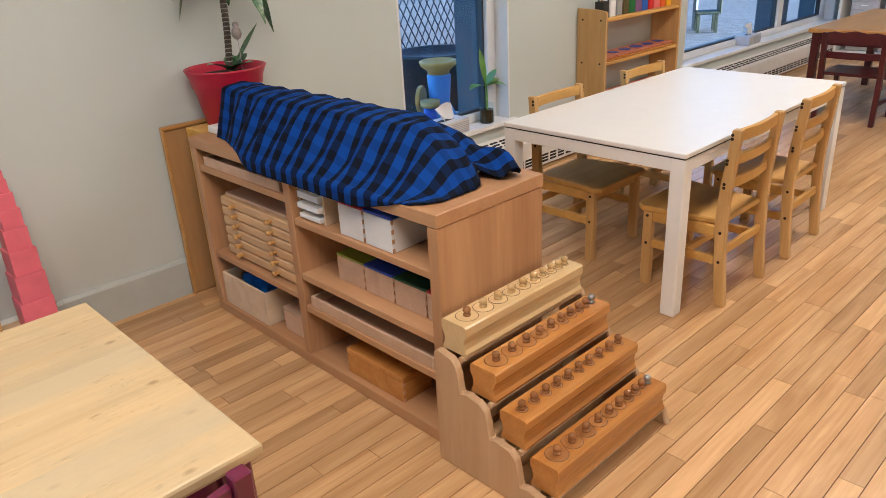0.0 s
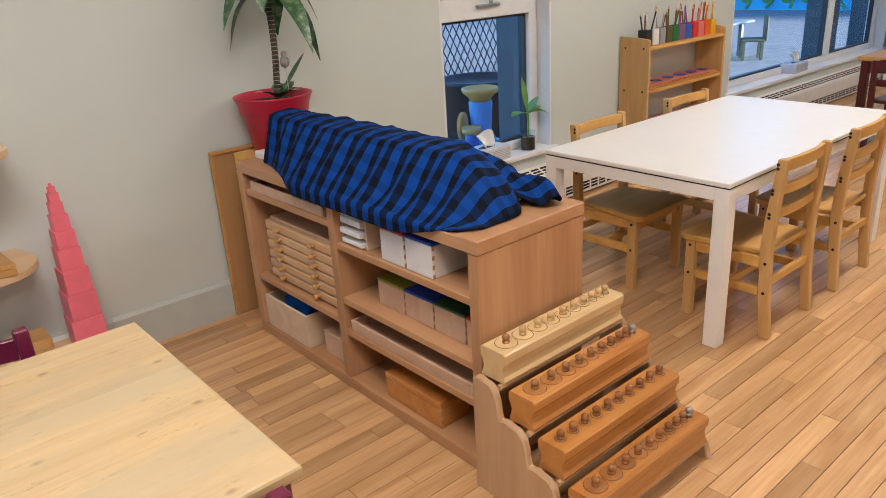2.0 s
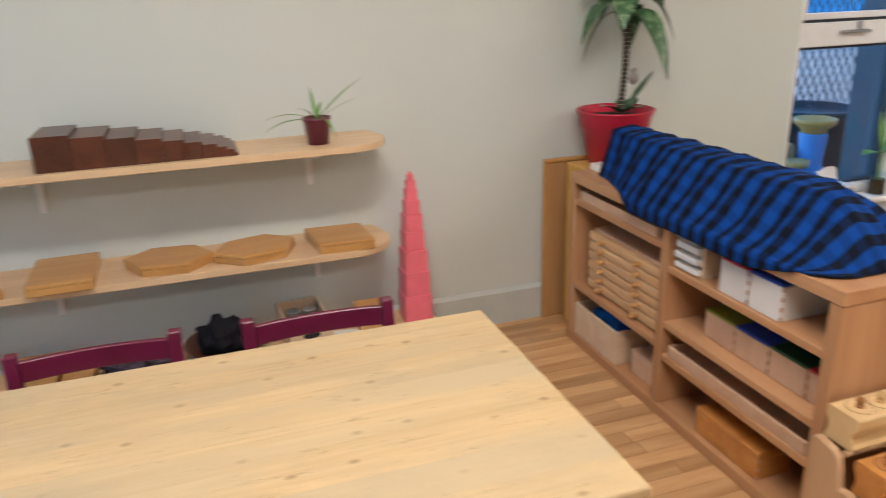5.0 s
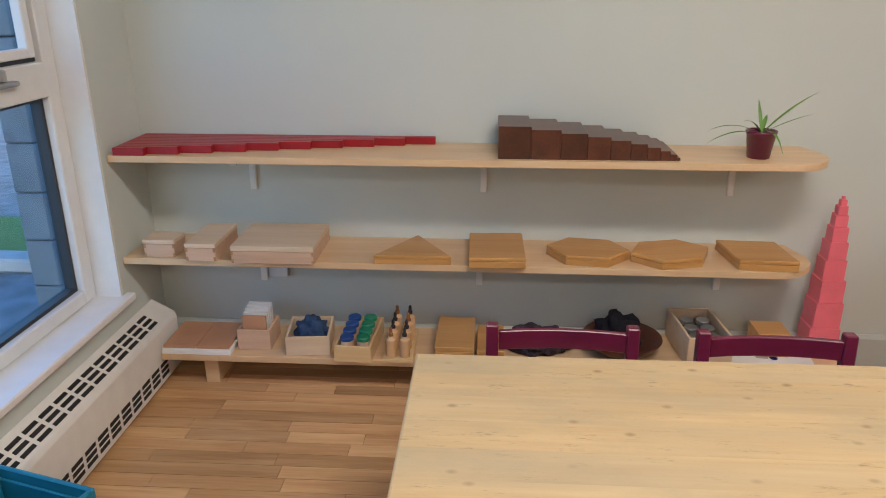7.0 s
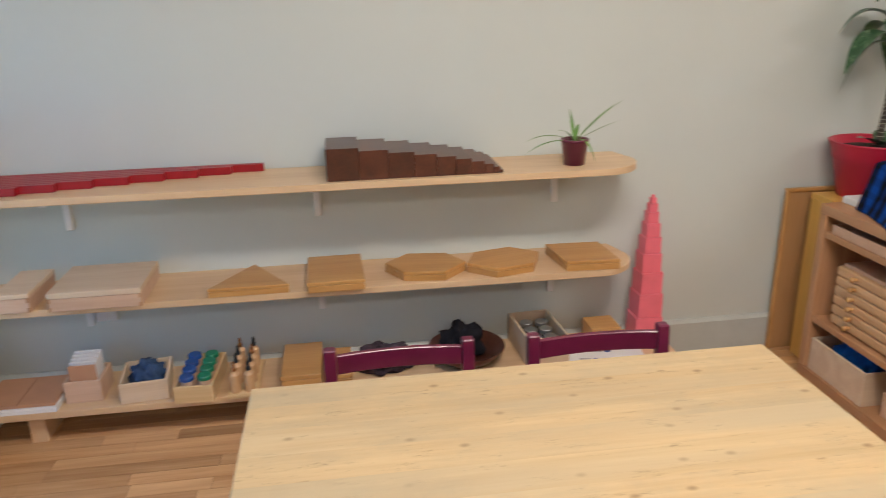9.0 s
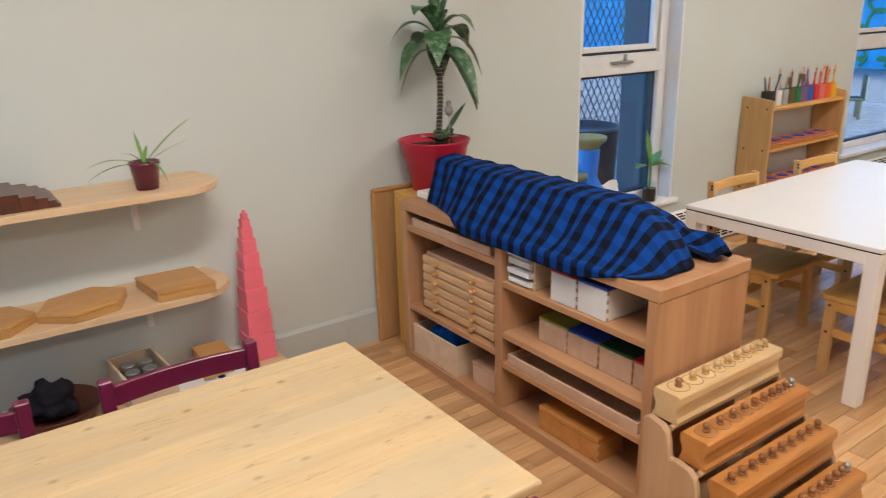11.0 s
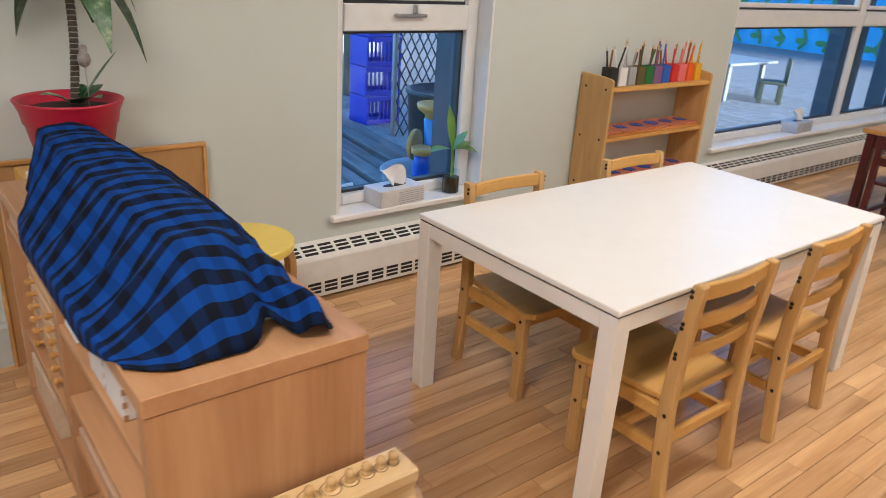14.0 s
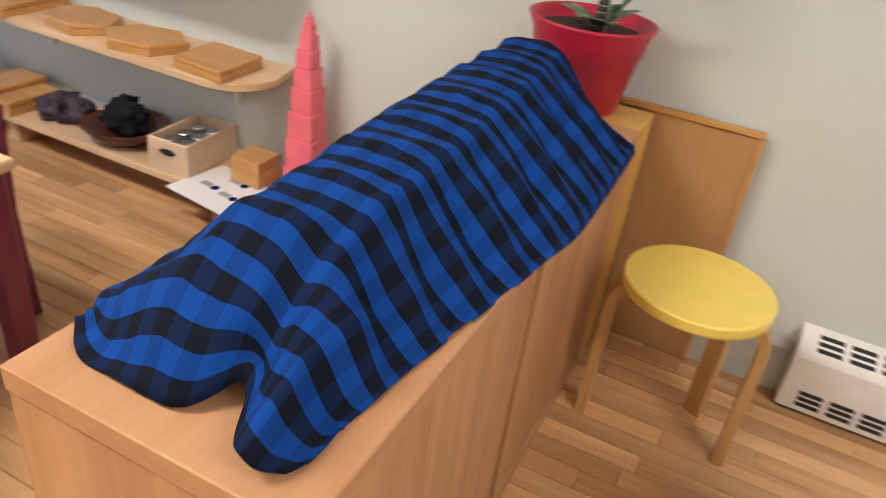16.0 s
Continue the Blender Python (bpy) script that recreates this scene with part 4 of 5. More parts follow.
def blade(points, width, swell=0.75, fold=0.25):
    """A strap leaf along points, widest at a third, with a folded midrib."""
    bm = bmesh.new()
    rows = []
    n = len(points)
    P = [Vector(p) for p in points]
    for i, p in enumerate(P):
        t = i / (n - 1)
        d = (P[min(i + 1, n - 1)] - P[max(i - 1, 0)]).normalized()
        s = d.cross(Vector((0, 0, 1)))
        s = s.normalized() if s.length > 1e-4 else Vector((1, 0, 0))
        up = s.cross(d)
        w = width * max(0.04, math.sin(math.pi * min(1, t ** swell * 0.97 + 0.03)))
        rows.append([bm.verts.new(p - s * w + up * w * fold), bm.verts.new(p), bm.verts.new(p + s * w + up * w * fold)])
    for a, c in zip(rows, rows[1:]):
        for k in (0, 1):
            bm.faces.new((a[k], a[k + 1], c[k + 1], c[k]))
    return bm


def arc(base, heading, length, rise, droop, n=10):
    """Points of a leaf that rises and bends over."""
    out = []
    h = Vector((math.cos(heading), math.sin(heading), 0))
    for i in range(n):
        t = i / (n - 1)
        out.append(Vector(base) + h * length * t * (1 - 0.12 * t) + Vector((0, 0, rise * t - droop * t * t)))
    return out


for hd, ln, rs, dp in ((182, 0.19, 0.09, 0.085), (196, 0.21, 0.05, 0.075), (14, 0.20, 0.18, 0.06), (-20, 0.16, 0.10, 0.03), (100, 0.05, 0.12, 0.02), (300, 0.10, 0.07, 0.12), (200, 0.08, 0.10, 0.06), (60, 0.06, 0.09, 0.04)):
    part("leaf", blade(arc((0, 0, 0.074), radians(hd), ln, rs, dp), 0.0062), LEAFPALE, vp, "", True)

# things on the low board
S3 = 0.1325
tl = thing("tile_stack", -1.285, 2.43, S3, "stack of flat terracotta-coloured tablets on white boards", "tablets")
TERRA = plain("terracotta_tablet", (0.52, 0.27, 0.15), 0.5, vary=0.12, scale=5)
part("base_board", box(-0.12, 0.12, -0.10, 0.10, 0, 0.010, 0.001), WHITE, tl)
part("base_board", box(-0.118, 0.122, -0.10, 0.10, 0.0105, 0.020, 0.001), WHITE, tl)
part("tablet", box(-0.115, 0.0, -0.095, 0.095, 0.0205, 0.031, 0.001), TERRA, tl)
part("tablet", box(0.002, 0.115, -0.095, 0.095, 0.0205, 0.031, 0.001), TERRA, tl)
open_crate("card_box", -1.095, 2.44, S3, 0.115, 0.13, 0.075, PINKBOX, "pinkish wooden box with upright cards", "box")
for k in range(5):
    c = tagged(part("card_tablet", box(-0.042, 0.042, -0.004, 0.004, 0.0, 0.11 + 0.004 * k, 0.001), WHITEB if k else TERRA), "upright %s tablet in a small box" % ("white" if k else "terracotta-coloured"), "tablet", "upright tablets")
    c.location = (-1.095, 2.40 + 0.02 * k, S3 + 0.0095)
open_crate("cloth_box", -0.908, 2.43, S3, 0.15, 0.17, 0.07, PALEBOX, "pale wooden box holding dark cloth pieces", "box", 6)
NAVY = plain("dark_blue_cloth", (0.04, 0.075, 0.16), 0.8, vary=0.5, scale=22, bump=0.4, gloss=0.12)
crumple("dark_cloth", -0.908, 2.45, S3 + 0.012, 0.066, 0.066, 0.085, NAVY, "crumpled dark blue cloth in a box", "cloth", 9.0)
open_crate("jar_box", -0.733, 2.425, S3, 0.125, 0.24, 0.06, HONEYLITE, "wooden box of blue and green topped cylinders", "box", -3)
TOPB, TOPG = plain("blue_cap", (0.01, 0.06, 0.26), 0.35), plain("green_cap", (0.005, 0.19, 0.10), 0.35)
for i in range(2):
    for k in range(4):
        jar = thing("sound_cylinder", -0.761 + 0.056 * i, 2.34 + 0.052 * k, S3 + 0.0095, "wooden cylinder with a %s cap" % ("blue", "green")[i], "cylinder", "capped cylinders")
        part("body", lathe([(0.021, 0), (0.022, 0.002), (0.022, 0.058), (0.021, 0.06)], None, None, 16), PINKBOX, jar)
        part("cap", lathe([(0.0235, 0.0605), (0.0235, 0.071), (0.021, 0.074), (0.001, 0.074)], None, None, 16), (TOPB, TOPG)[i], jar)
bs = thing("bottle_stand", -0.588, 2.43, S3, "wooden stand for small dropper bottles", "stand")
part("base", box(-0.05, 0.05, -0.12, 0.12, 0, 0.014, 0.002), HONEYLITE, bs)
for i in range(2):
    for k in range(4):
        bt = thing("dropper_bottle", -0.611 + 0.046 * i, 2.335 + 0.06 * k, S3 + 0.0145, "wooden-bodied bottle with a black dropper", "bottle", "dropper bottles")
        part("body", lathe([(0.016, 0), (0.017, 0.002), (0.017, 0.062), (0.009, 0.070), (0.008, 0.074)], None, None, 14), DRAWERW, bt)
        part("dropper", lathe([(0.008, 0.0745), (0.008, 0.084), (0.005, 0.087), (0.0055, 0.10), (0.003, 0.106)], None, None, 12), DARK if (i + k) % 3 else KNOB, bt, "dark dropper cap")
lid_box("honey_box", -0.398, 2.43, S3, 0.13, 0.24, 0.065, HONEY, HONEY, "tall honey-varnished wooden box on the low board", "box", lid=0.016)
lid_box("honey_box", -0.278, 2.42, S3, 0.09, 0.20, 0.05, HONEY, HONEY, "small honey-varnished wooden box on the low board", "box", lid=0.016)
PRINT = plain("dark_printed_cloth", (0.06, 0.045, 0.06), 0.8, vary=0.9, scale=35, bump=0.4, gloss=0.12)
crumple("printed_cloth", -0.115, 2.44, S3, 0.115, 0.085, 0.085, PRINT, "heap of dark patterned cloth on the low board", "cloth", 14.0)
bowl = part("wooden_bowl", lathe([(0.05, 0.002), (0.055, 0.0), (0.10, 0.022), (0.135, 0.062), (0.131, 0.064), (0.095, 0.028), (0.02, 0.014)], None, None, 28), BROWN, None, "", True)
bowl.location = (0.17, 2.435, S3)
tagged(bowl, "dark turned wooden bowl holding cloths", "bowl")
BLACKC = plain("black_cloth", (0.012, 0.012, 0.016), 0.85, vary=0.5, scale=20, bump=0.4, gloss=0.12)
crumple("black_cloth", 0.16, 2.45, S3 + 0.03, 0.085, 0.075, 0.115, BLACKC, "black cloth heaped in a wooden bowl", "cloth", 21.0)
open_crate("jar_crate", 0.435, 2.465, S3, 0.15, 0.24, 0.105, PALEBOX, "pale wooden crate with a hand hole, full of lidded jars", "crate", 4)
part("hand_hole", prism([(0.03 * math.cos(a), 0.011 * math.sin(a)) for a in [2 * math.pi * i / 14 for i in range(14)]], 0, 0.0012, 0, None, pose(0.435 + 0.008, 2.345, S3 + 0.068, 90, 0, 4)), DARK, bpy.data.objects["jar_crate"])
bpy.data.objects["hand_hole"].matrix_parent_inverse = bpy.data.objects["jar_crate"].matrix_basis.inverted()
GLS = plain("dull_jar_glass", (0.10, 0.10, 0.09), 0.15, 0.2)
for i in range(2):
    for k in range(3):
        j = thing("lidded_jar", 0.407 + 0.056 * i, 2.40 + 0.062 * k, S3 + 0.0095, "small glass jar with a metal lid", "jar", "jars in the crate")
        part("glass", lathe([(0.025, 0), (0.026, 0.003), (0.026, 0.06), (0.022, 0.066)], None, None, 14), GLS, j)
        part("lid", lathe([(0.024, 0.0665), (0.024, 0.078), (0.022, 0.08), (0.001, 0.08)], None, None, 14), STEEL, j)
lid_box("honey_cube_box", 0.675, 2.475, S3 + 0.003, 0.105, 0.105, 0.085, HONEY, HONEY, "cubic honey-varnished wooden box", "box", lid=0.03)
sh = thing("printed_sheet", 0.66, 2.40, S3, "white printed sheet lying half over the board edge", "paper", "", -8)
part("paper", box(-0.14, 0.14, -0.15, 0.07, 0.0005, 0.0022), PAPER, sh)
for i, (px, py) in enumerate(((-0.07, -0.05), (0.02, -0.06), (-0.02, 0.02))):
    part("printed_mark", box(px - 0.022, px + 0.018, py - 0.012, py + 0.012, 0.0024, 0.0028), GREY, sh)
    part("printed_ring", lathe([(0.014, 0.0024), (0.014, 0.0028), (0.009, 0.0028), (0.009, 0.0024)], None, pose(px + 0.036, py - 0.002, 0), 14), BLUEL, sh)
bk = thing("block_under_tower", 0.845, 2.515, 0, "plain wooden block under the pink tower", "block")
part("block", box(-0.07, 0.07, -0.075, 0.07, 0.0, 0.131, 0.002), HONEY, bk)

# ---- behind the bookshelf ----
bd = thing("fibre_board", 1.398, ROOM_N + 0.022, 0, "thin brown framed board leaning on the wall", "board", "", 0)
part("panel", box(0.012, 0.632, -0.055, -0.047, 0.004, 0.640), CORKB, bd)
part("top_edge", box(0, 0.645, -0.062, -0.042, 0.6405, 0.654, 0.002), HONEY, bd)
part("side_edge", box(0, 0.0115, -0.062, -0.042, 0, 0.640, 0.002), HONEY, bd)
part("side_edge", box(0.6325, 0.645, -0.062, -0.042, 0, 0.640, 0.002), HONEY, bd)
ps = thing("plant_stand", 1.625, 2.466, 0, "yellow wooden stand between bookshelf and wall", "stand")
part("top", box(-0.15, 0.17, -0.084, 0.066, 0.625, 0.645, 0.002), YWOOD, ps)
for x in (-0.15, 0.14):
    part("leg", box(x, x + 0.03, -0.083, 0.065, 0, 0.624, 0.002), YWOOD, ps)

pt = thing("potted_plant", 1.625, 2.455, 0.6455, "tall dracaena-like plant in a red plastic pot", "potted plant")
part("pot", lathe([(0.088, 0), (0.092, 0.004), (0.118, 0.130), (0.123, 0.134), (0.128, 0.165), (0.139, 0.190), (0.142, 0.196), (0.136, 0.198), (0.128, 0.19), (0.120, 0.165)], None, None, 40), POT, pt, "red plastic pot with a flared rim", True)
part("soil", lathe([(0.119, 0.155), (0.119, 0.168), (0.06, 0.176), (0.001, 0.178)], None, None, 24), SOIL, pt)
trunk = []
for k in range(26):
    t = k / 25
    trunk.append((0.01 + 0.022 * math.sin(2.2 * t), -0.01 + 0.012 * t, 0.17 + 0.365 * t))
tb = bmesh.new()
for a, c in zip(trunk, trunk[1:]):
    a, c = Vector(a), Vector(c)
    tube([a, a.lerp(c, 0.5), c - (c - a) * 0.06], 0.0125, tb, 10, 0.84)
part("trunk", tb, STEM, pt, "ringed dark trunk", True)
for k in range(1, 24):
    p = Vector(trunk[k])
    part("trunk_ring", tube([p - Vector((0, 0, 0.0012)), p + Vector((0, 0, 0.0012))], 0.0130, None, 10), RING, pt)


def variegated(name):
    m, n, l, b = shader(name, 0.36)
    uvn = object_coords(n, l, (22, 22, 22))
    a = noise_node(n, l, uvn, 1.6, 4, 0.7)
    r = ramp_node(n, [(0.42, (0.02, 0.085, 0.028)), (0.53, (0.06, 0.155, 0.065)), (0.66, (0.25, 0.34, 0.20))])
    l.new(a.outputs[0], r.inputs[0])
    l.new(r.outputs[0], b.inputs["Base Color"])
    return m


VARI = variegated("variegated_green_leaf")
crown = Vector(trunk[-1])
rng = random.Random(5)
for k in range(13):
    hd = 2.399 * k + rng.uniform(-0.2, 0.2)
    lay = k / 12
    b0 = crown + Vector((0, 0, 0.09 * lay - 0.03))
    ln = 0.19 + 0.04 * rng.random() - 0.06 * lay ** 3
    ln *= 0.75 if math.sin(hd) > 0.5 else 1.0
    part("leaf", blade(arc(b0, hd, ln, 0.13 + 0.16 * lay, 0.31 - 0.10 * lay + 0.05 * rng.random(), 14), 0.045 + 0.008 * rng.random(), 1.1, 0.16), VARI, pt, "", True)
for hd, ln in ((200, 0.05), (350, 0.08), (95, 0.04)):
    part("leaf", blade(arc(crown + Vector((0, 0, 0.06)), radians(hd), ln, 0.24, 0.05, 12), 0.026, 1.1, 0.3), VARI, pt, "", True)
for hd, ln, rs, dp, w in ((185, 0.11, 0.075, 0.04, 0.026), (15, 0.09, 0.08, 0.03, 0.024), (350, 0.13, 0.17, 0.02, 0.019), (300, 0.10, 0.07, 0.04, 0.026), (240, 0.09, 0.06, 0.03, 0.026), (60, 0.06, 0.08, 0.03, 0.02)):
    part("low_leaf", blade(arc((0.02, -0.01, 0.178), radians(hd), ln, rs, dp), w * 1.25, 1.1, 0.15), VARI, pt, "", True)
orn = thing("stick_ornament", 1.665, 2.41, 0.825, "small grey round ornament on a wire in the pot", "ornament")
part("wire", tube([(0, 0, -0.01), (0.002, 0, 0.06), (0, 0, 0.12)], 0.0015, None, 6), STEEL, orn)
part("bauble", lathe([(0.002, 0.105), (0.013, 0.112), (0.018, 0.125), (0.015, 0.140), (0.009, 0.146), (0.012, 0.155), (0.008, 0.164), (0.001, 0.166)], None, None, 16), plain("grey_glazed_clay", (0.25, 0.22, 0.21), 0.3, vary=0.4, scale=60), orn, "", True)


def stool():
    ob = thing("round_stool", 2.018, 2.232, 0, "round stool with a yellow seat and bent birch legs", "stool")
    part("seat", lathe([(0.148, 0.395), (0.153, 0.398), (0.155, 0.403), (0.155, 0.421), (0.152, 0.425), (0.001, 0.4255)], None, None, 48), YELLOW, ob, "yellow painted round seat", False)
    for k in range(3):
        a = radians((2, 182, 60)[k])
        dx, dy = math.cos(a), math.sin(a)
        pts = [(dx * r, dy * r, z) for r, z in [(0.05, 0.383)] + [(0.096 + 0.064 * math.sin(radians(11.25 * q)), 0.319 + 0.064 * math.cos(radians(11.25 * q))) for q in range(9)] + [(0.161, 0.16), (0.162, 0.0)]]
        bm = bmesh.new()
        rings = []
        s = Vector((-dy, dx, 0)) * 0.021
        for i, p in enumerate(pts):
            p = Vector(p)
            d = (Vector(pts[min(i + 1, len(pts) - 1)]) - Vector(pts[max(i - 1, 0)])).normalized()
            u = d.cross(s).normalized() * 0.011
            rings.append([bm.verts.new(p + s + u), bm.verts.new(p - s + u), bm.verts.new(p - s - u), bm.verts.new(p + s - u)])
        for r0, r1 in zip(rings, rings[1:]):
            for i in range(4):
                j = (i + 1) % 4
                bm.faces.new((r0[i], r0[j], r1[j], r1[i]))
        bm.faces.new(rings[0][::-1])
        bm.faces.new(rings[-1])
        bmesh.ops.recalc_face_normals(bm, faces=bm.faces[:])
        part("leg", bm, CHAIRW, ob, "bent birch leg")


stool()

# ---- pencil shelf by the wide window ----
pn = thing("pencil_shelf", 3.882, 2.402, 0, "small open birch shelf with pencil pots on top", "shelf")
W, D = 0.80, 0.192
for x in (0.0, W - 0.018):
    part("side_panel", prism([(0, 0), (D, 0), (D, 0.805), (0.06, 0.800), (0.008, 0.792), (0.0, 0.782)], x, x + 0.018, 0.002, None, TO_YZ), CHAIRW, pn)
for z in (0.735, 0.50, 0.27, 0.05):
    part("shelf_board", box(0.0185, W - 0.0185, 0.004, D - 0.004, z, z + 0.018, 0.002), CHAIRX, pn)
for x in (-0.0008, W + 0.0008):
    bolts = bmesh.new()
    for by, bz in ((0.035, 0.745), (0.155, 0.745), (0.035, 0.51), (0.155, 0.51), (0.035, 0.28), (0.155, 0.28)):
        lathe([(0.006, -0.001), (0.006, 0.001), (0.004, 0.0015)], bolts, pose(x, by, bz, 0, 90, 0), 8)
    tagged(part("bolt", bolts, BOLT, pn), kind="stuff")
POTC = [(0.02, 0.02, 0.02), (0.75, 0.75, 0.75), (0.35, 0.36, 0.37), (0.10, 0.075, 0.02), (0.01, 0.15, 0.04), (0.20, 0.09, 0.22), (0.01, 0.10, 0.45), (0.60, 0.012, 0.012), (0.72, 0.16, 0.16), (0.75, 0.11, 0.015), (0.80, 0.42, 0.01)]
rng = random.Random(11)
for k, c in enumerate(POTC):
    px = 3.936 + 0.0665 * k
    mt = plain("pot_paint", c, 0.45)
    p = open_crate("pencil_pot", px, 2.47, 0.7535, 0.056, 0.056, 0.085, mt, "small square painted pot holding coloured pencils", "pencil pot", rng.uniform(-6, 6), 0.004)
    p["group"] = "pencil pots"
    for q in range(3):
        pc = thing("pencil", px + rng.uniform(-0.014, 0.014), 2.47 + rng.uniform(-0.012, 0.012), 0.7585, "thin coloured pencil standing in its pot", "pencil", "coloured pencils")
        pc.matrix_basis = pose(px + (q - 1) * 0.010, 2.47 + rng.uniform(-0.012, 0.012), 0.7585, rng.uniform(-9, 9), rng.uniform(-10, 10), 0)
        ln = rng.uniform(0.15, 0.195)
        part("shaft", lathe([(0.0045, 0), (0.0045, ln)], None, None, 6), mt if (k + q) % 3 else KNOB, pc)
        part("tip", lathe([(0.0044, ln + 0.0004), (0.001, ln + 0.02)], None, None, 6), PALEBOX, pc)
for z, n in ((0.5185, 6), (0.2885, 6)):
    trm = thing("inset_tray", 4.282, 2.496, z, "orange wooden tray of frames with blue insets", "tray")
    INSET = plain("salmon_inset_frame", (0.55, 0.17, 0.09), 0.45)
    part("board", box(-0.37, 0.37, -0.088, 0.088, 0, 0.014, 0.002), ORANGE, trm)
    for k in range(n):
        cx = -0.307 + 0.123 * k
        part("inset_frame", box(cx - 0.058, cx + 0.058, -0.075, 0.075, 0.0145, 0.022, 0.001), INSET, trm)
        sides = (3, 4, 5, 24, 6, 4)[k]
        part("inset", prism([(cx + 0.038 * math.cos(2 * math.pi * i / sides + 0.5), 0.038 * math.sin(2 * math.pi * i / sides + 0.5)) for i in range(sides)], 0.0225, 0.026, 0.0), BLUEL, trm, "blue metal inset")


# ---- on the sills ----
def tissue_box(x, y, z, turn, side):
    ob = thing("tissue_box", x, y, z, "patterned cardboard tissue box with a tissue pulled up", "tissue box", "tissue boxes", turn)
    part("carton", box(-0.115, 0.115, -0.06, 0.06, 0, 0.070, 0.002), side, ob)
    st = bmesh.new()
    for k in range(6):
        box(-0.02, 0.11, -0.0613, -0.0606, 0.008 + 0.009 * k, 0.0105 + 0.009 * k, 0, st)
    part("printed_lines", st, GREY, ob)
    part("slot", prism([(0.06 * math.cos(a), 0.02 * math.sin(a)) for a in [2 * math.pi * i / 16 for i in range(16)]], 0.0703, 0.0711), DARK, ob)
    bm = bmesh.new()
    g = []
    for i in range(9):
        row = []
        for j in range(9):
            u, v = i / 8 - 0.5, j / 8
            row.append(bm.verts.new((u * (0.05 + 0.10 * v), 0.02 * math.sin(7 * u + 3 * v) + 0.015 * v, 0.070 + 0.080 * v * (1 - 0.5 * abs(u)) + 0.014 * math.sin(9 * u))))
        g.append(row)
    for i in range(8):
        for j in range(8):
            bm.faces.new((g[i][j], g[i + 1][j], g[i + 1][j + 1], g[i][j + 1]))
    part("tissue", bm, PAPER, ob, "white paper tissue", True)
    return ob


tissue_box(2.86, 2.64, 0.3035, 4, plain("light_carton", (0.62, 0.62, 0.62), 0.55))
tissue_box(6.20, 2.645, 0.3035, 3, plain("grey_carton", (0.48, 0.49, 0.52), 0.55))
jr = thing("plant_jar", 3.155, 2.632, 0.3035, "cutting with broad leaves in a glass jar of dark water", "plant")
part("jar", lathe([(0.036, 0), (0.040, 0.004), (0.040, 0.080), (0.035, 0.088), (0.037, 0.10), (0.034, 0.10)], None, None, 20), GLASS, jr, "clear glass jar", True)
part("water", lathe([(0.035, 0.003), (0.036, 0.005), (0.036, 0.07), (0.001, 0.0705)], None, None, 18), plain("murky_water", (0.05, 0.03, 0.015), 0.15), jr)
part("stem", tube([(0, 0, 0.03), (0.004, 0, 0.14), (0.0, 0.0, 0.20)], 0.006, None, 8), LEAFPALE, jr)
for hd, ln, rs, dp, w in ((185, 0.15, 0.06, 0.055, 0.024), (5, 0.12, 0.07, 0.05, 0.026), (320, 0.13, 0.05, 0.06, 0.026), (100, 0.04, 0.22, 0.03, 0.018), (350, 0.08, 0.11, 0.03, 0.02)):
    part("leaf", blade(arc((0, 0, 0.19), radians(hd), ln, rs, dp), w * 1.5, 1.0, 0.12), LEAFPALE, jr, "", True)

# ---- far end of the room ----
dt = thing("dark_table", 5.40, 1.02, 0, "wooden-topped table on dark red legs", "table")
W, D, H = 1.2, 0.88, 0.55
part("tabletop", box(0, W, 0, D, H - 0.026, H, 0.005), HONEY, dt)
for a in ((0.06, W - 0.06, 0.03, 0.05), (0.06, W - 0.06, D - 0.05, D - 0.03), (0.03, 0.05, 0.06, D - 0.06), (W - 0.05, W - 0.03, 0.06, D - 0.06)):
    part("apron", box(*a, H - 0.10, H - 0.027, 0.002), DKRED, dt)
for x in (0.02, W - 0.065):
    for y in (0.02, D - 0.065):
        part("leg", box(x, x + 0.045, y, y + 0.045, 0, H - 0.027, 0.003), DKRED, dt)
for cx, cy, tn in ((5.30, 1.58, -90), (6.0, 0.95, 0), (6.72, 1.45, 90)):
    maroon_chair(cx, cy, tn, DKRED, "chairs round the dark table", "dark red stained child's chair with a wavy back rail", True)

ws = thing("white_shelf_unit", 7.65, 0.755, 0, "tall white shelf unit with plastic drawer boxes", "shelf unit")
for y in (0.0, 0.86, 1.72):
    part("side_panel", box(0, 0.33, y, y + 0.022, 0, 1.6, 0.002), WHITE, ws)
for z in (0.04, 0.32, 0.62, 0.92, 1.22, 1.578):
    for y in (0.0225, 0.8825):
        part("shelf_board", box(0.002, 0.325, y, y + 0.837, z, z + 0.02, 0.002), WHITE, ws)
part("back_panel", box(0.326, 0.332, 0, 1.742, 0, 1.6), WHITE, ws)
rng = random.Random(3)
BINC = {0.62: (0.12, 0.32, 0.36), 0.92: (0.55, 0.22, 0.24), 0.32: (0.55, 0.50, 0.52), 0.04: (0.5, 0.45, 0.4)}
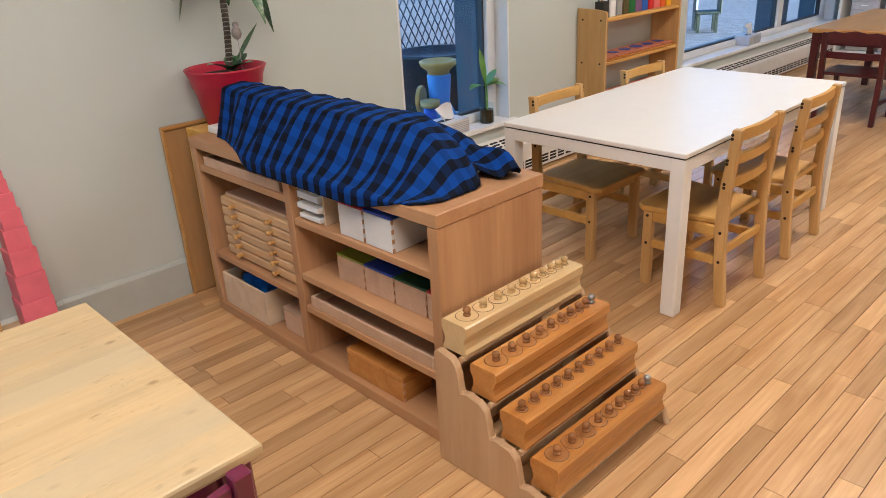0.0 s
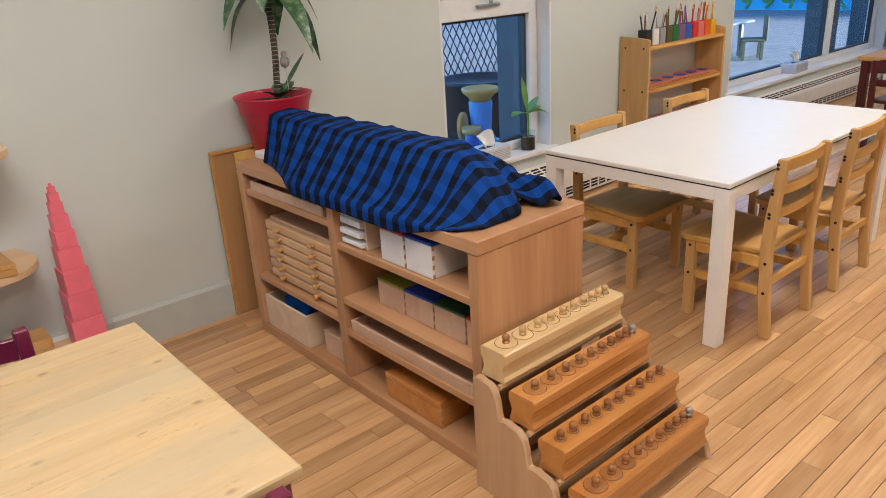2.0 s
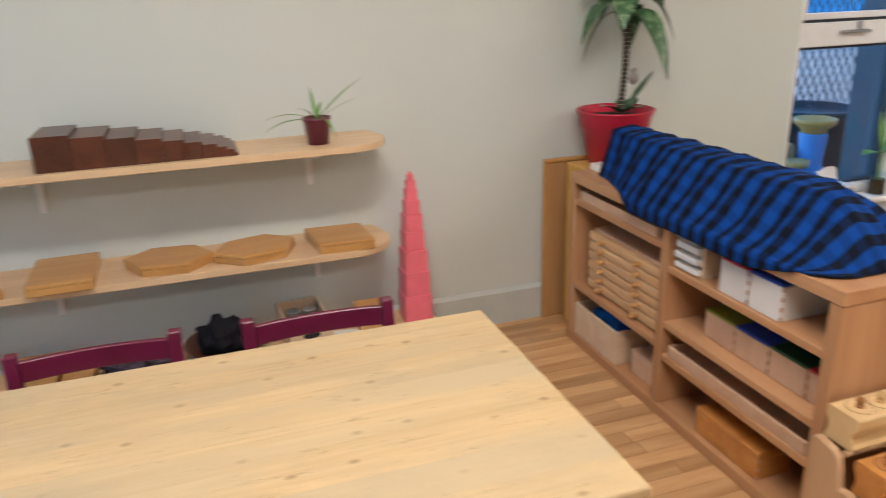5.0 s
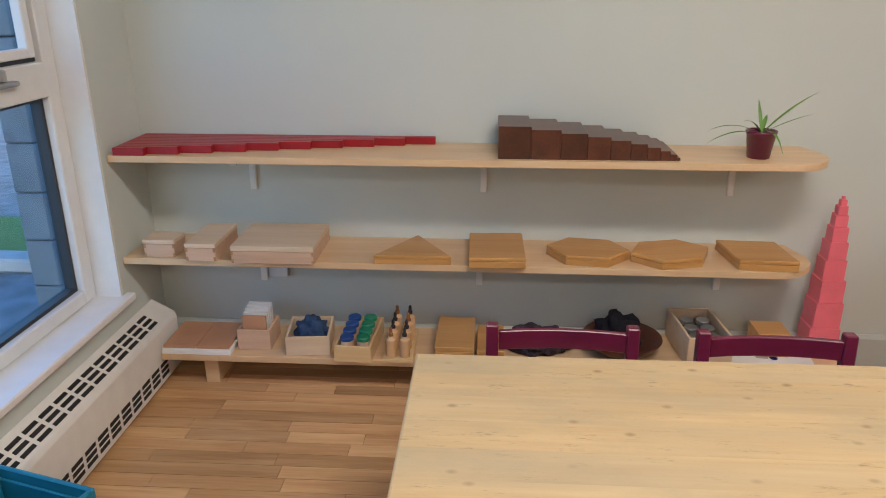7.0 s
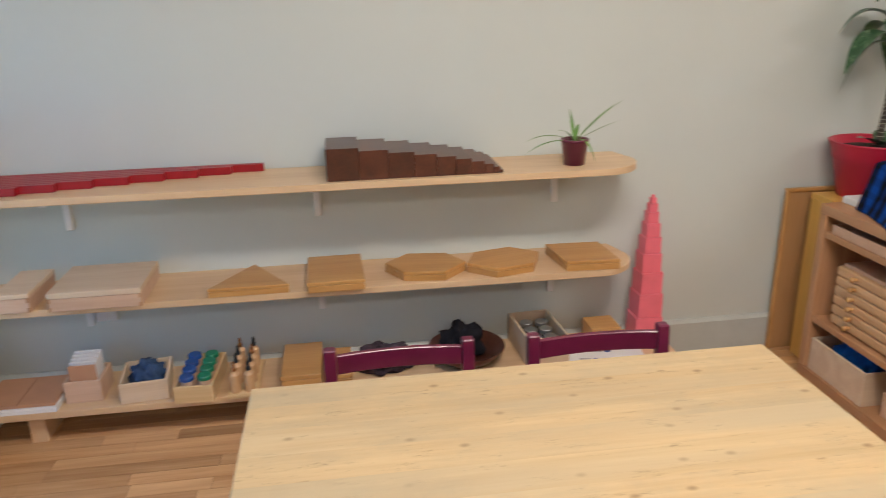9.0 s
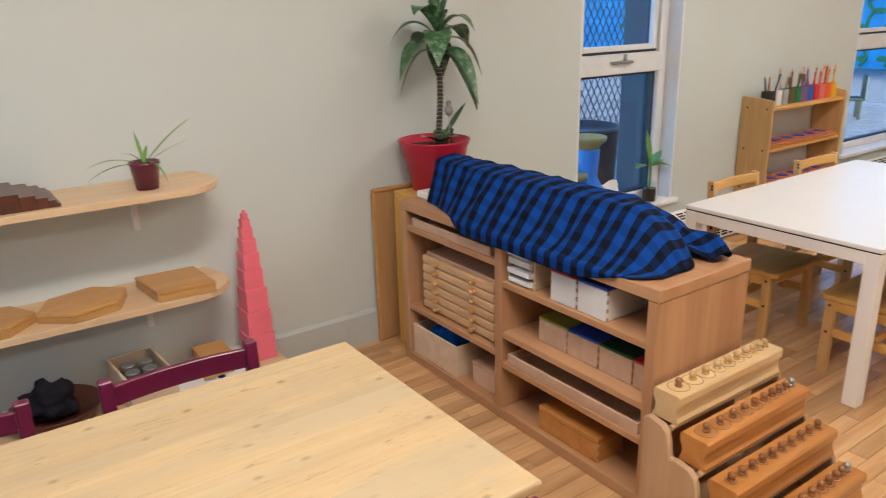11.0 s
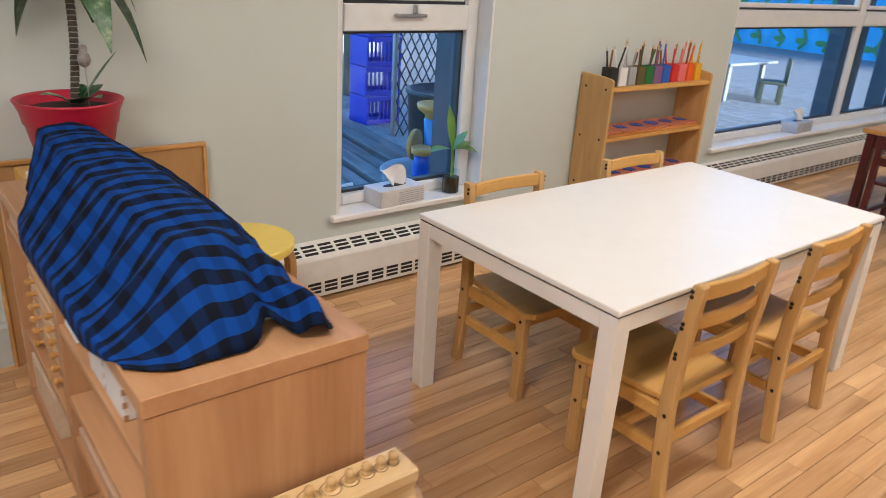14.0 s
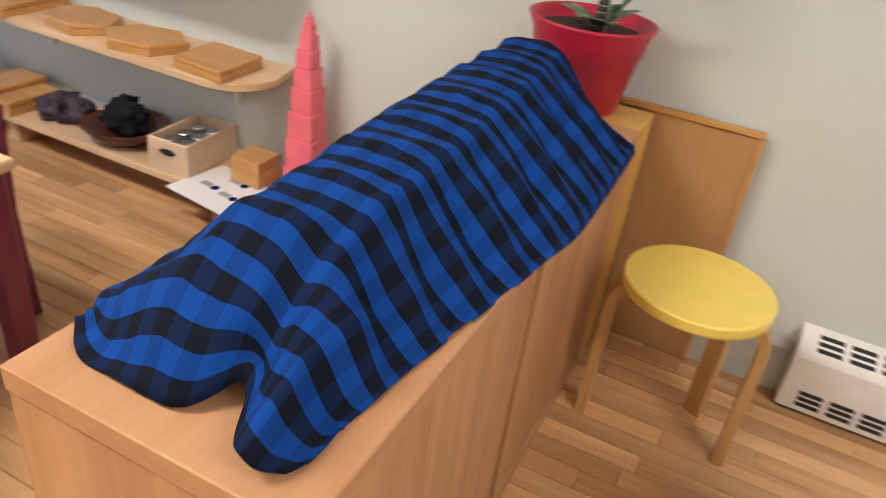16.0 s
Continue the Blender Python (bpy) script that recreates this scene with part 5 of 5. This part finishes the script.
for z, c in BINC.items():
    bm_ = plain("clear_tinted_plastic", c, 0.25, vary=0.1)
    for k in range(6):
        y = 0.795 + 0.27 * k + (0.04 if k > 2 else 0)
        db = thing("drawer_box", 7.70, y, z + 0.0205, "small tinted plastic box of three drawers", "drawer box", "plastic drawer boxes")
        part("casing", box(0.012, 0.24, 0, 0.23, 0, 0.21, 0.004), bm_, db)
        for q in range(3):
            dw = part("drawer", box(0.0, 0.011, 0.008, 0.222, 0.008 + 0.067 * q, 0.068 + 0.067 * q, 0.003), bm_, db)
            part("pull", box(-0.006, -0.0005, 0.085, 0.145, 0.04 + 0.067 * q, 0.05 + 0.067 * q, 0.002), PAPER, dw)

bn = thing("teal_bin", -1.262, 1.245, 0, "open teal plastic storage bin on the floor", "bin", "", -15)
part("bottom", box(-0.11, 0.11, -0.13, 0.13, 0, 0.006), TEAL, bn)
for a in ((-0.118, 0.118, 0.131, 0.138), (-0.118, 0.118, -0.138, -0.131), (-0.118, -0.111, -0.13, 0.13), (0.111, 0.118, -0.13, 0.13)):
    part("bin_wall", box(*a, 0.0, 0.325, 0.002), TEAL, bn)
rim = box(-0.131, 0.131, 0.1385, 0.150, 0.318, 0.35, 0.004)
box(-0.131, 0.131, -0.150, -0.1385, 0.318, 0.35, 0.004, rim)
box(-0.131, -0.1185, -0.138, 0.138, 0.318, 0.35, 0.004, rim)
box(0.1185, 0.131, -0.138, 0.138, 0.318, 0.35, 0.004, rim)
part("rim", rim, TEAL, bn)


# ---- outdoors ----
GRAVEL = plain("grey_gravel", (0.28, 0.29, 0.30), 0.9, vary=0.55, scale=28, bump=1.0)
CONC = plain("grey_concrete", (0.30, 0.31, 0.32), 0.85, vary=0.2, scale=5, bump=0.3)
ASPH = plain("worn_asphalt", (0.17, 0.175, 0.19), 0.9, vary=0.4, scale=8, bump=0.4)
struct(part("ground", box(-400, 400, -400, 400, -0.75, -0.45), ASPH), "grey asphalt yard reaching to the distance", "ground")
struct(part("gravel_bed", box(1.0, 9, 4.9, 7.5, -0.449, -0.42), GRAVEL), "grey gravel bed along the fence", "gravel")
PAVER = plain("grey_paving_slab", (0.12, 0.125, 0.14), 0.85, vary=0.2, scale=7, bump=0.4)
pv = struct(part("pavement", box(1.0, 9, 2.8, 4.88, -0.449, -0.44), CONC), "grey paving slabs outside the narrow window", "pavement")
for i in range(10):
    for j in range(4):
        part("slab", box(1.0 + 0.8 * i, 1.786 + 0.8 * i, 2.82 + 0.51 * j, 3.316 + 0.51 * j, -0.4395, -0.42), PAVER, pv)
MURAL = plain("blue_mural_paint", (0.03, 0.36, 0.66), 0.7, vary=0.2, scale=2)
mw = struct(part("mural_wall", box(20.7, 21.0, 2, 24, -0.45, 3.2), MURAL), "blue painted outdoor wall with green painted vines", "wall")
VINE = plain("green_mural_paint", (0.07, 0.24, 0.08), 0.7)
for k in range(22):
    vb = bmesh.new()
    y0 = 5.0 + 0.62 * k
    pts = [(20.69, y0 + 0.10 * math.sin(2.3 * q + k), -0.40 + 0.2 * q) for q in range(12)]
    for a, c in zip(pts, pts[1:]):
        tube([a, c], 0.045, vb, 5)
    for q in range(1, 12, 2):
        sy = 1 if q % 4 == 1 else -1
        bmesh.ops.create_uvsphere(vb, u_segments=8, v_segments=5, radius=1, matrix=Matrix.Translation((20.69, pts[q][1] + sy * 0.15, pts[q][2])) @ Matrix.Diagonal((0.01, 0.15, 0.08, 1)))
    part("painted_vine", vb, VINE, mw)
WIRE = plain("galvanised_wire", (0.06, 0.07, 0.085), 0.6, 0.2)
fn = struct(new("chain_link_fence"), "chain-link fence of galvanised wire on steel posts", "fence")
FY = 6.15
wv = bmesh.new()
for s in (-1, 1):
    for k in range(0, 58):
        x0 = 4.2 + 0.10 * k
        ends = [Vector((x0, FY, -0.42)), Vector((x0 + s * 1.25, FY, 1.75))]
        for e, o in ((0, 1), (1, 0)):
            if ends[e].x < 5.3:
                ends[e] = ends[o].lerp(ends[e], (ends[o].x - 5.3) / (ends[o].x - ends[e].x)) if ends[o].x > 5.3 else None
                break
        if None not in ends:
            tube(ends, 0.0085, wv, 4)
tagged(part("mesh_wire", wv, WIRE, fn), kind="stuff")
for px in (5.3, 7.6, 9.9):
    part("post", tube([(px, FY + 0.04, -0.45), (px, FY + 0.04, 1.8)], 0.03, None, 10), STEEL, fn)
part("top_rail", tube([(5.3, FY + 0.04, 1.74), (10, FY + 0.04, 1.74)], 0.022, None, 8), STEEL, fn)
CRATEB = plain("blue_crate_plastic", (0.012, 0.055, 0.60), 0.45)
for k in range(4):
    cr = thing("plastic_crate", 5.50, 6.85, -0.42 + 0.30 * k, "stacked blue plastic crate with slotted sides", "crate", "stacked crates", (3, -2, 1, 4)[k])
    for yy in (-0.17, 0.155):
        for zz in (0.0, 0.245):
            part("rim_band", box(-0.21, 0.21, yy, yy + 0.015, zz, zz + 0.05, 0.003), CRATEB, cr)
        for q in range(9):
            part("side_slat", box(-0.205 + 0.05 * q, -0.19 + 0.05 * q, yy + 0.002, yy + 0.012, 0.051, 0.244), CRATEB, cr)
    for xx in (-0.21, 0.195):
        part("end_wall", box(xx, xx + 0.015, -0.154, 0.154, 0, 0.29, 0.003), CRATEB, cr)
    part("floor_slab", box(-0.194, 0.194, -0.154, 0.154, 0.0, 0.012), CRATEB, cr)
BLACKB = plain("dark_grey_bin_plastic", (0.03, 0.032, 0.036), 0.5)
db = thing("dark_barrel", 5.05, 5.0, -0.42, "dark grey plastic barrel by the fence", "barrel")
part("shell", lathe([(0.30, 0), (0.33, 0.03), (0.36, 0.62), (0.38, 0.64), (0.38, 0.67), (0.35, 0.67), (0.33, 0.62)], None, None, 32), BLACKB, db, "", True)
TUB = plain("grey_tub_plastic", (0.42, 0.47, 0.52), 0.45)
tb_ = thing("water_tub", 4.16, 4.10, -0.42, "round pale grey tub outside the window", "tub")
part("shell", lathe([(0.27, 0), (0.29, 0.02), (0.32, 0.30), (0.335, 0.32), (0.325, 0.33), (0.30, 0.30), (0.28, 0.05)], None, None, 36), TUB, tb_, "", True)
ORANGEP = plain("orange_toy_plastic", (0.92, 0.40, 0.09), 0.4)
ty = thing("funnel_toy", 4.18, 4.06, -0.37, "blue and orange plastic water funnel toy", "toy")
part("tower", lathe([(0.13, 0), (0.135, 0.30), (0.085, 0.40), (0.075, 0.42), (0.09, 0.62), (0.085, 0.635)], None, None, 24), SKYBLUE, ty, "", True)
part("funnel", lathe([(0.08, 0.636), (0.085, 0.66), (0.135, 0.70), (0.140, 0.73), (0.128, 0.735), (0.06, 0.68)], None, None, 28), ORANGEP, ty, "", True)
t2 = thing("funnel_toy", 4.02, 4.0, -0.37, "small blue cup with an orange rim", "toy")
part("tower", lathe([(0.055, 0), (0.05, 0.36), (0.05, 0.42)], None, None, 20), BLUE, t2, "", True)
part("funnel", lathe([(0.055, 0.4205), (0.072, 0.43), (0.074, 0.47), (0.05, 0.46)], None, None, 20), ORANGEP, t2, "", True)
wheel = thing("toy_wheel", 4.07, 4.15, -0.37, "orange plastic toy water wheel", "toy")
part("disc", lathe([(0.10, -0.015), (0.105, -0.01), (0.105, 0.01), (0.10, 0.015)], None, pose(0, 0, 0.45, 90, 0, 30), 24), ORANGEP, wheel)
part("post", tube([(0, 0, 0), (0, 0, 0.44)], 0.012, None, 8), SKYBLUE, wheel)
TIMBER = wood("weathered_timber", (0.08, 0.08, 0.085), (0.24, 0.24, 0.25), "y", 0.8, 0.6, 0, 0.15)
for k in range(7):
    tm = part("edging_timber", box(-0.07, 0.07, 0, 4.2, 0, 0.07 + 0.025 * (k % 2), 0.012), TIMBER)
    tm.matrix_basis = pose(3.62 + 0.185 * k, 4.48, -0.42, 0, 0, -8.5)
    tagged(tm, "weathered grey timber beam lying on the ground", "timber", "edging beams")
WT = plain("turquoise_plastic", (0.02, 0.20, 0.22), 0.3)
DGREEN = plain("dark_green_plastic", (0.006, 0.05, 0.04), 0.35)
wtb = thing("water_table", 2.66, 3.40, -0.42, "turquoise plastic play basin on legs outside the window", "water table", "", 8)
basin = bmesh.new()
for a in ((-0.30, 0.30, -0.22, -0.20), (-0.30, 0.30, 0.20, 0.22), (-0.30, -0.28, -0.20, 0.20), (0.28, 0.30, -0.20, 0.20)):
    box(*a, 0.42, 0.62, 0.004, basin)
box(-0.28, 0.28, -0.20, 0.20, 0.42, 0.44, 0, basin)
part("basin", basin, WT, wtb)
part("band", box(-0.304, 0.304, -0.224, -0.2205, 0.47, 0.55, 0.001), DGREEN, wtb, "dark green band")
part("rim", box(-0.32, 0.32, -0.245, -0.2255, 0.605, 0.63, 0.006), PAPER, wtb, "white rim")
for x in (-0.27, 0.22):
    for y in (-0.19, 0.14):
        part("leg", box(x, x + 0.05, y, y + 0.05, 0, 0.419, 0.004), DGREEN, wtb)
post = part("wooden_post", box(-0.08, 0.08, -0.07, 0.07, 0, 2.6, 0.012), wood("weathered_post", (0.10, 0.085, 0.05), (0.19, 0.16, 0.10), "z", 0.8, 0.7))
post.location = (6.15, 8.4, -0.45)
tagged(post, "weathered upright wooden post in the yard", "post")
barrel = thing("turquoise_barrel", 6.15, 9.3, -0.45, "turquoise plastic barrel standing in the yard", "barrel")
part("shell", lathe([(0.16, 0), (0.18, 0.02), (0.20, 0.35), (0.18, 0.72), (0.17, 0.75), (0.15, 0.75)], None, None, 24), plain("bright_turquoise_plastic", (0.01, 0.38, 0.45), 0.4), barrel, "", True)
shed = struct(new("shed"), "pale board-clad shed with a dark brown door", "shed")
SIDING = plain("pale_shed_paint", (0.40, 0.42, 0.44), 0.7, vary=0.15, scale=4)
for k in range(12):
    part("board", box(4.6, 9.4, 12.0 - 0.012 * (k % 2), 12.15, -0.45 + 0.22 * k, -0.235 + 0.22 * k, 0.008), SIDING, shed)
part("roof", box(4.3, 9.7, 11.6, 14.6, 2.2, 2.32, 0.01), GASKET, shed)
door = part("door", box(6.6, 7.5, 11.93, 11.985, -0.45, 1.6, 0.006), plain("dark_brown_door", (0.05, 0.028, 0.02), 0.6), shed, "dark brown door")
part("handle", tube([(7.38, 11.90, 0.5), (7.38, 11.90, 0.62)], 0.012, None, 8), STEEL, door)
for k, (sx, sy, sw) in enumerate(((5.2, 8.9, 0.7), (5.0, 9.9, 0.9))):
    slab = part("stone_slab", box(-sw / 2, sw / 2, -0.3, 0.3, 0, 0.16, 0.03), CONC)
    slab.matrix_basis = pose(sx, sy, -0.45, 0, 0, 25 + 30 * k)
    tagged(slab, "pale grey stone slab lying on the yard", "stone slab", "stone slabs")
COLM = plain("dark_grey_column", (0.06, 0.085, 0.12), 0.6)
for cx, cy, w in ((3.43, 2.95, 0.17), (7.32, 2.95, 0.27), (8.35, 2.95, 0.4)):
    pc = part("outdoor_column", box(cx - w / 2, cx + w / 2, cy - 0.09, cy + 0.09, -0.45, 3.2, 0.008), COLM)
    tagged(pc, "dark grey outdoor column by the window", "column", "outdoor columns", "structure")
# yard table with a chair
yt = thing("yard_table", 11.6, 6.45, -0.45, "pale outdoor table standing on gravel", "table")
PALEP = plain("pale_outdoor_plastic", (0.20, 0.22, 0.24), 0.5)
part("tabletop", box(-0.65, 0.65, -0.4, 0.4, 0.52, 0.56, 0.01), PALEP, yt)
for x in (-0.5, 0.42):
    for y in (-0.3, 0.24):
        part("leg", box(x, x + 0.07, y, y + 0.06, 0, 0.519, 0.005), PALEP, yt)
OLIVEP = plain("olive_plastic_chair", (0.045, 0.06, 0.04), 0.6)
yc = thing("yard_chair", 11.8, 5.85, -0.45, "olive green plastic garden chair", "chair", "", 35)
part("seat", box(-0.17, 0.17, -0.17, 0.17, 0.28, 0.32, 0.01), OLIVEP, yc)
part("backrest", box(-0.17, 0.17, -0.2, -0.171, 0.28, 0.66, 0.012), OLIVEP, yc)
for x in (-0.16, 0.11):
    for y in (-0.16, 0.11):
        part("leg", box(x, x + 0.05, y, y + 0.05, 0, 0.279, 0.004), OLIVEP, yc)
# west yard: block pier, kerb, grass and road
BLOCK = plain("concrete_block", (0.20, 0.215, 0.235), 0.85, vary=0.15, scale=9, bump=0.4)
pier = struct(new("block_pier"), "grey concrete block pier outside the window", "pier")
for k in range(12):
    part("block", box(-2.175, -2.055, 2.85, 3.15, -0.45 + 0.2 * k, -0.255 + 0.2 * k, 0.006), BLOCK, pier)
GRASS = plain("mown_grass", (0.08, 0.17, 0.03), 0.9, vary=0.45, scale=40, bump=1.0)
tagged(part("grass_strip", box(-12, -3.2, 4.6, 5.35, -0.449, -0.36, 0.01), GRASS), "strip of green mown grass", "grass", kind="stuff")
struct(part("kerb", box(-12, -3.2, 4.40, 4.595, -0.449, -0.35, 0.02), CONC), "grey concrete kerb beside the grass", "kerb")

# ---- floor planks ----
planks = []
rng = random.Random(21)
PW = 0.0578
shared = {}
near = 0
y = 2.5528
while y > ROOM_S:
    x = ROOM_W - rng.uniform(0, 0.5)
    while x < ROOM_E:
        ln = rng.choice((0.24, 0.32, 0.38, 0.44, 0.52, 0.6, 0.7, 0.85, 1.0))
        a, c = max(x, ROOM_W), min(x + ln, ROOM_E)
        if c - a > 0.06:
            mid = (a + c) / 2
            if near < 300 and 0.45 < y < 2.6 and -0.9 < mid < 3.3:
                key = round(c - a, 3)
                if key not in shared:
                    b = box(0, key - 0.0014, 0, PW - 0.0020, -0.0035, 0.0, 0.0)
                    me = bpy.data.meshes.new("plank")
                    b.to_mesh(me)
                    b.free()
                    me.materials.append(PLANK)
                    shared[key] = me
                pk = new("plank", shared[key])
                pk.parent = floor
                pk.location = (a, y, rng.uniform(-0.0004, 0.0))
                near += 1
            else:
                planks.append((a, c - 0.0014, y, y + PW - 0.0020))
        x += ln
    y -= PW
verts, faces = [], []
for a, c, p, q in planks:
    k = len(verts)
    verts += [(a, p, -0.0035), (c, p, -0.0035), (c, q, -0.0035), (a, q, -0.0035), (a, p, 0), (c, p, 0), (c, q, 0), (a, q, 0)]
    faces += [(k + 4, k + 5, k + 6, k + 7), (k, k + 1, k + 5, k + 4), (k + 1, k + 2, k + 6, k + 5), (k + 2, k + 3, k + 7, k + 6), (k + 3, k, k + 4, k + 7)]
me = bpy.data.meshes.new("more_planks")
me.from_pydata(verts, [], faces)
me.materials.append(PLANKS_FAR)
mp = new("more_planks", me)
mp.parent = floor
mp["kind"] = "stuff"
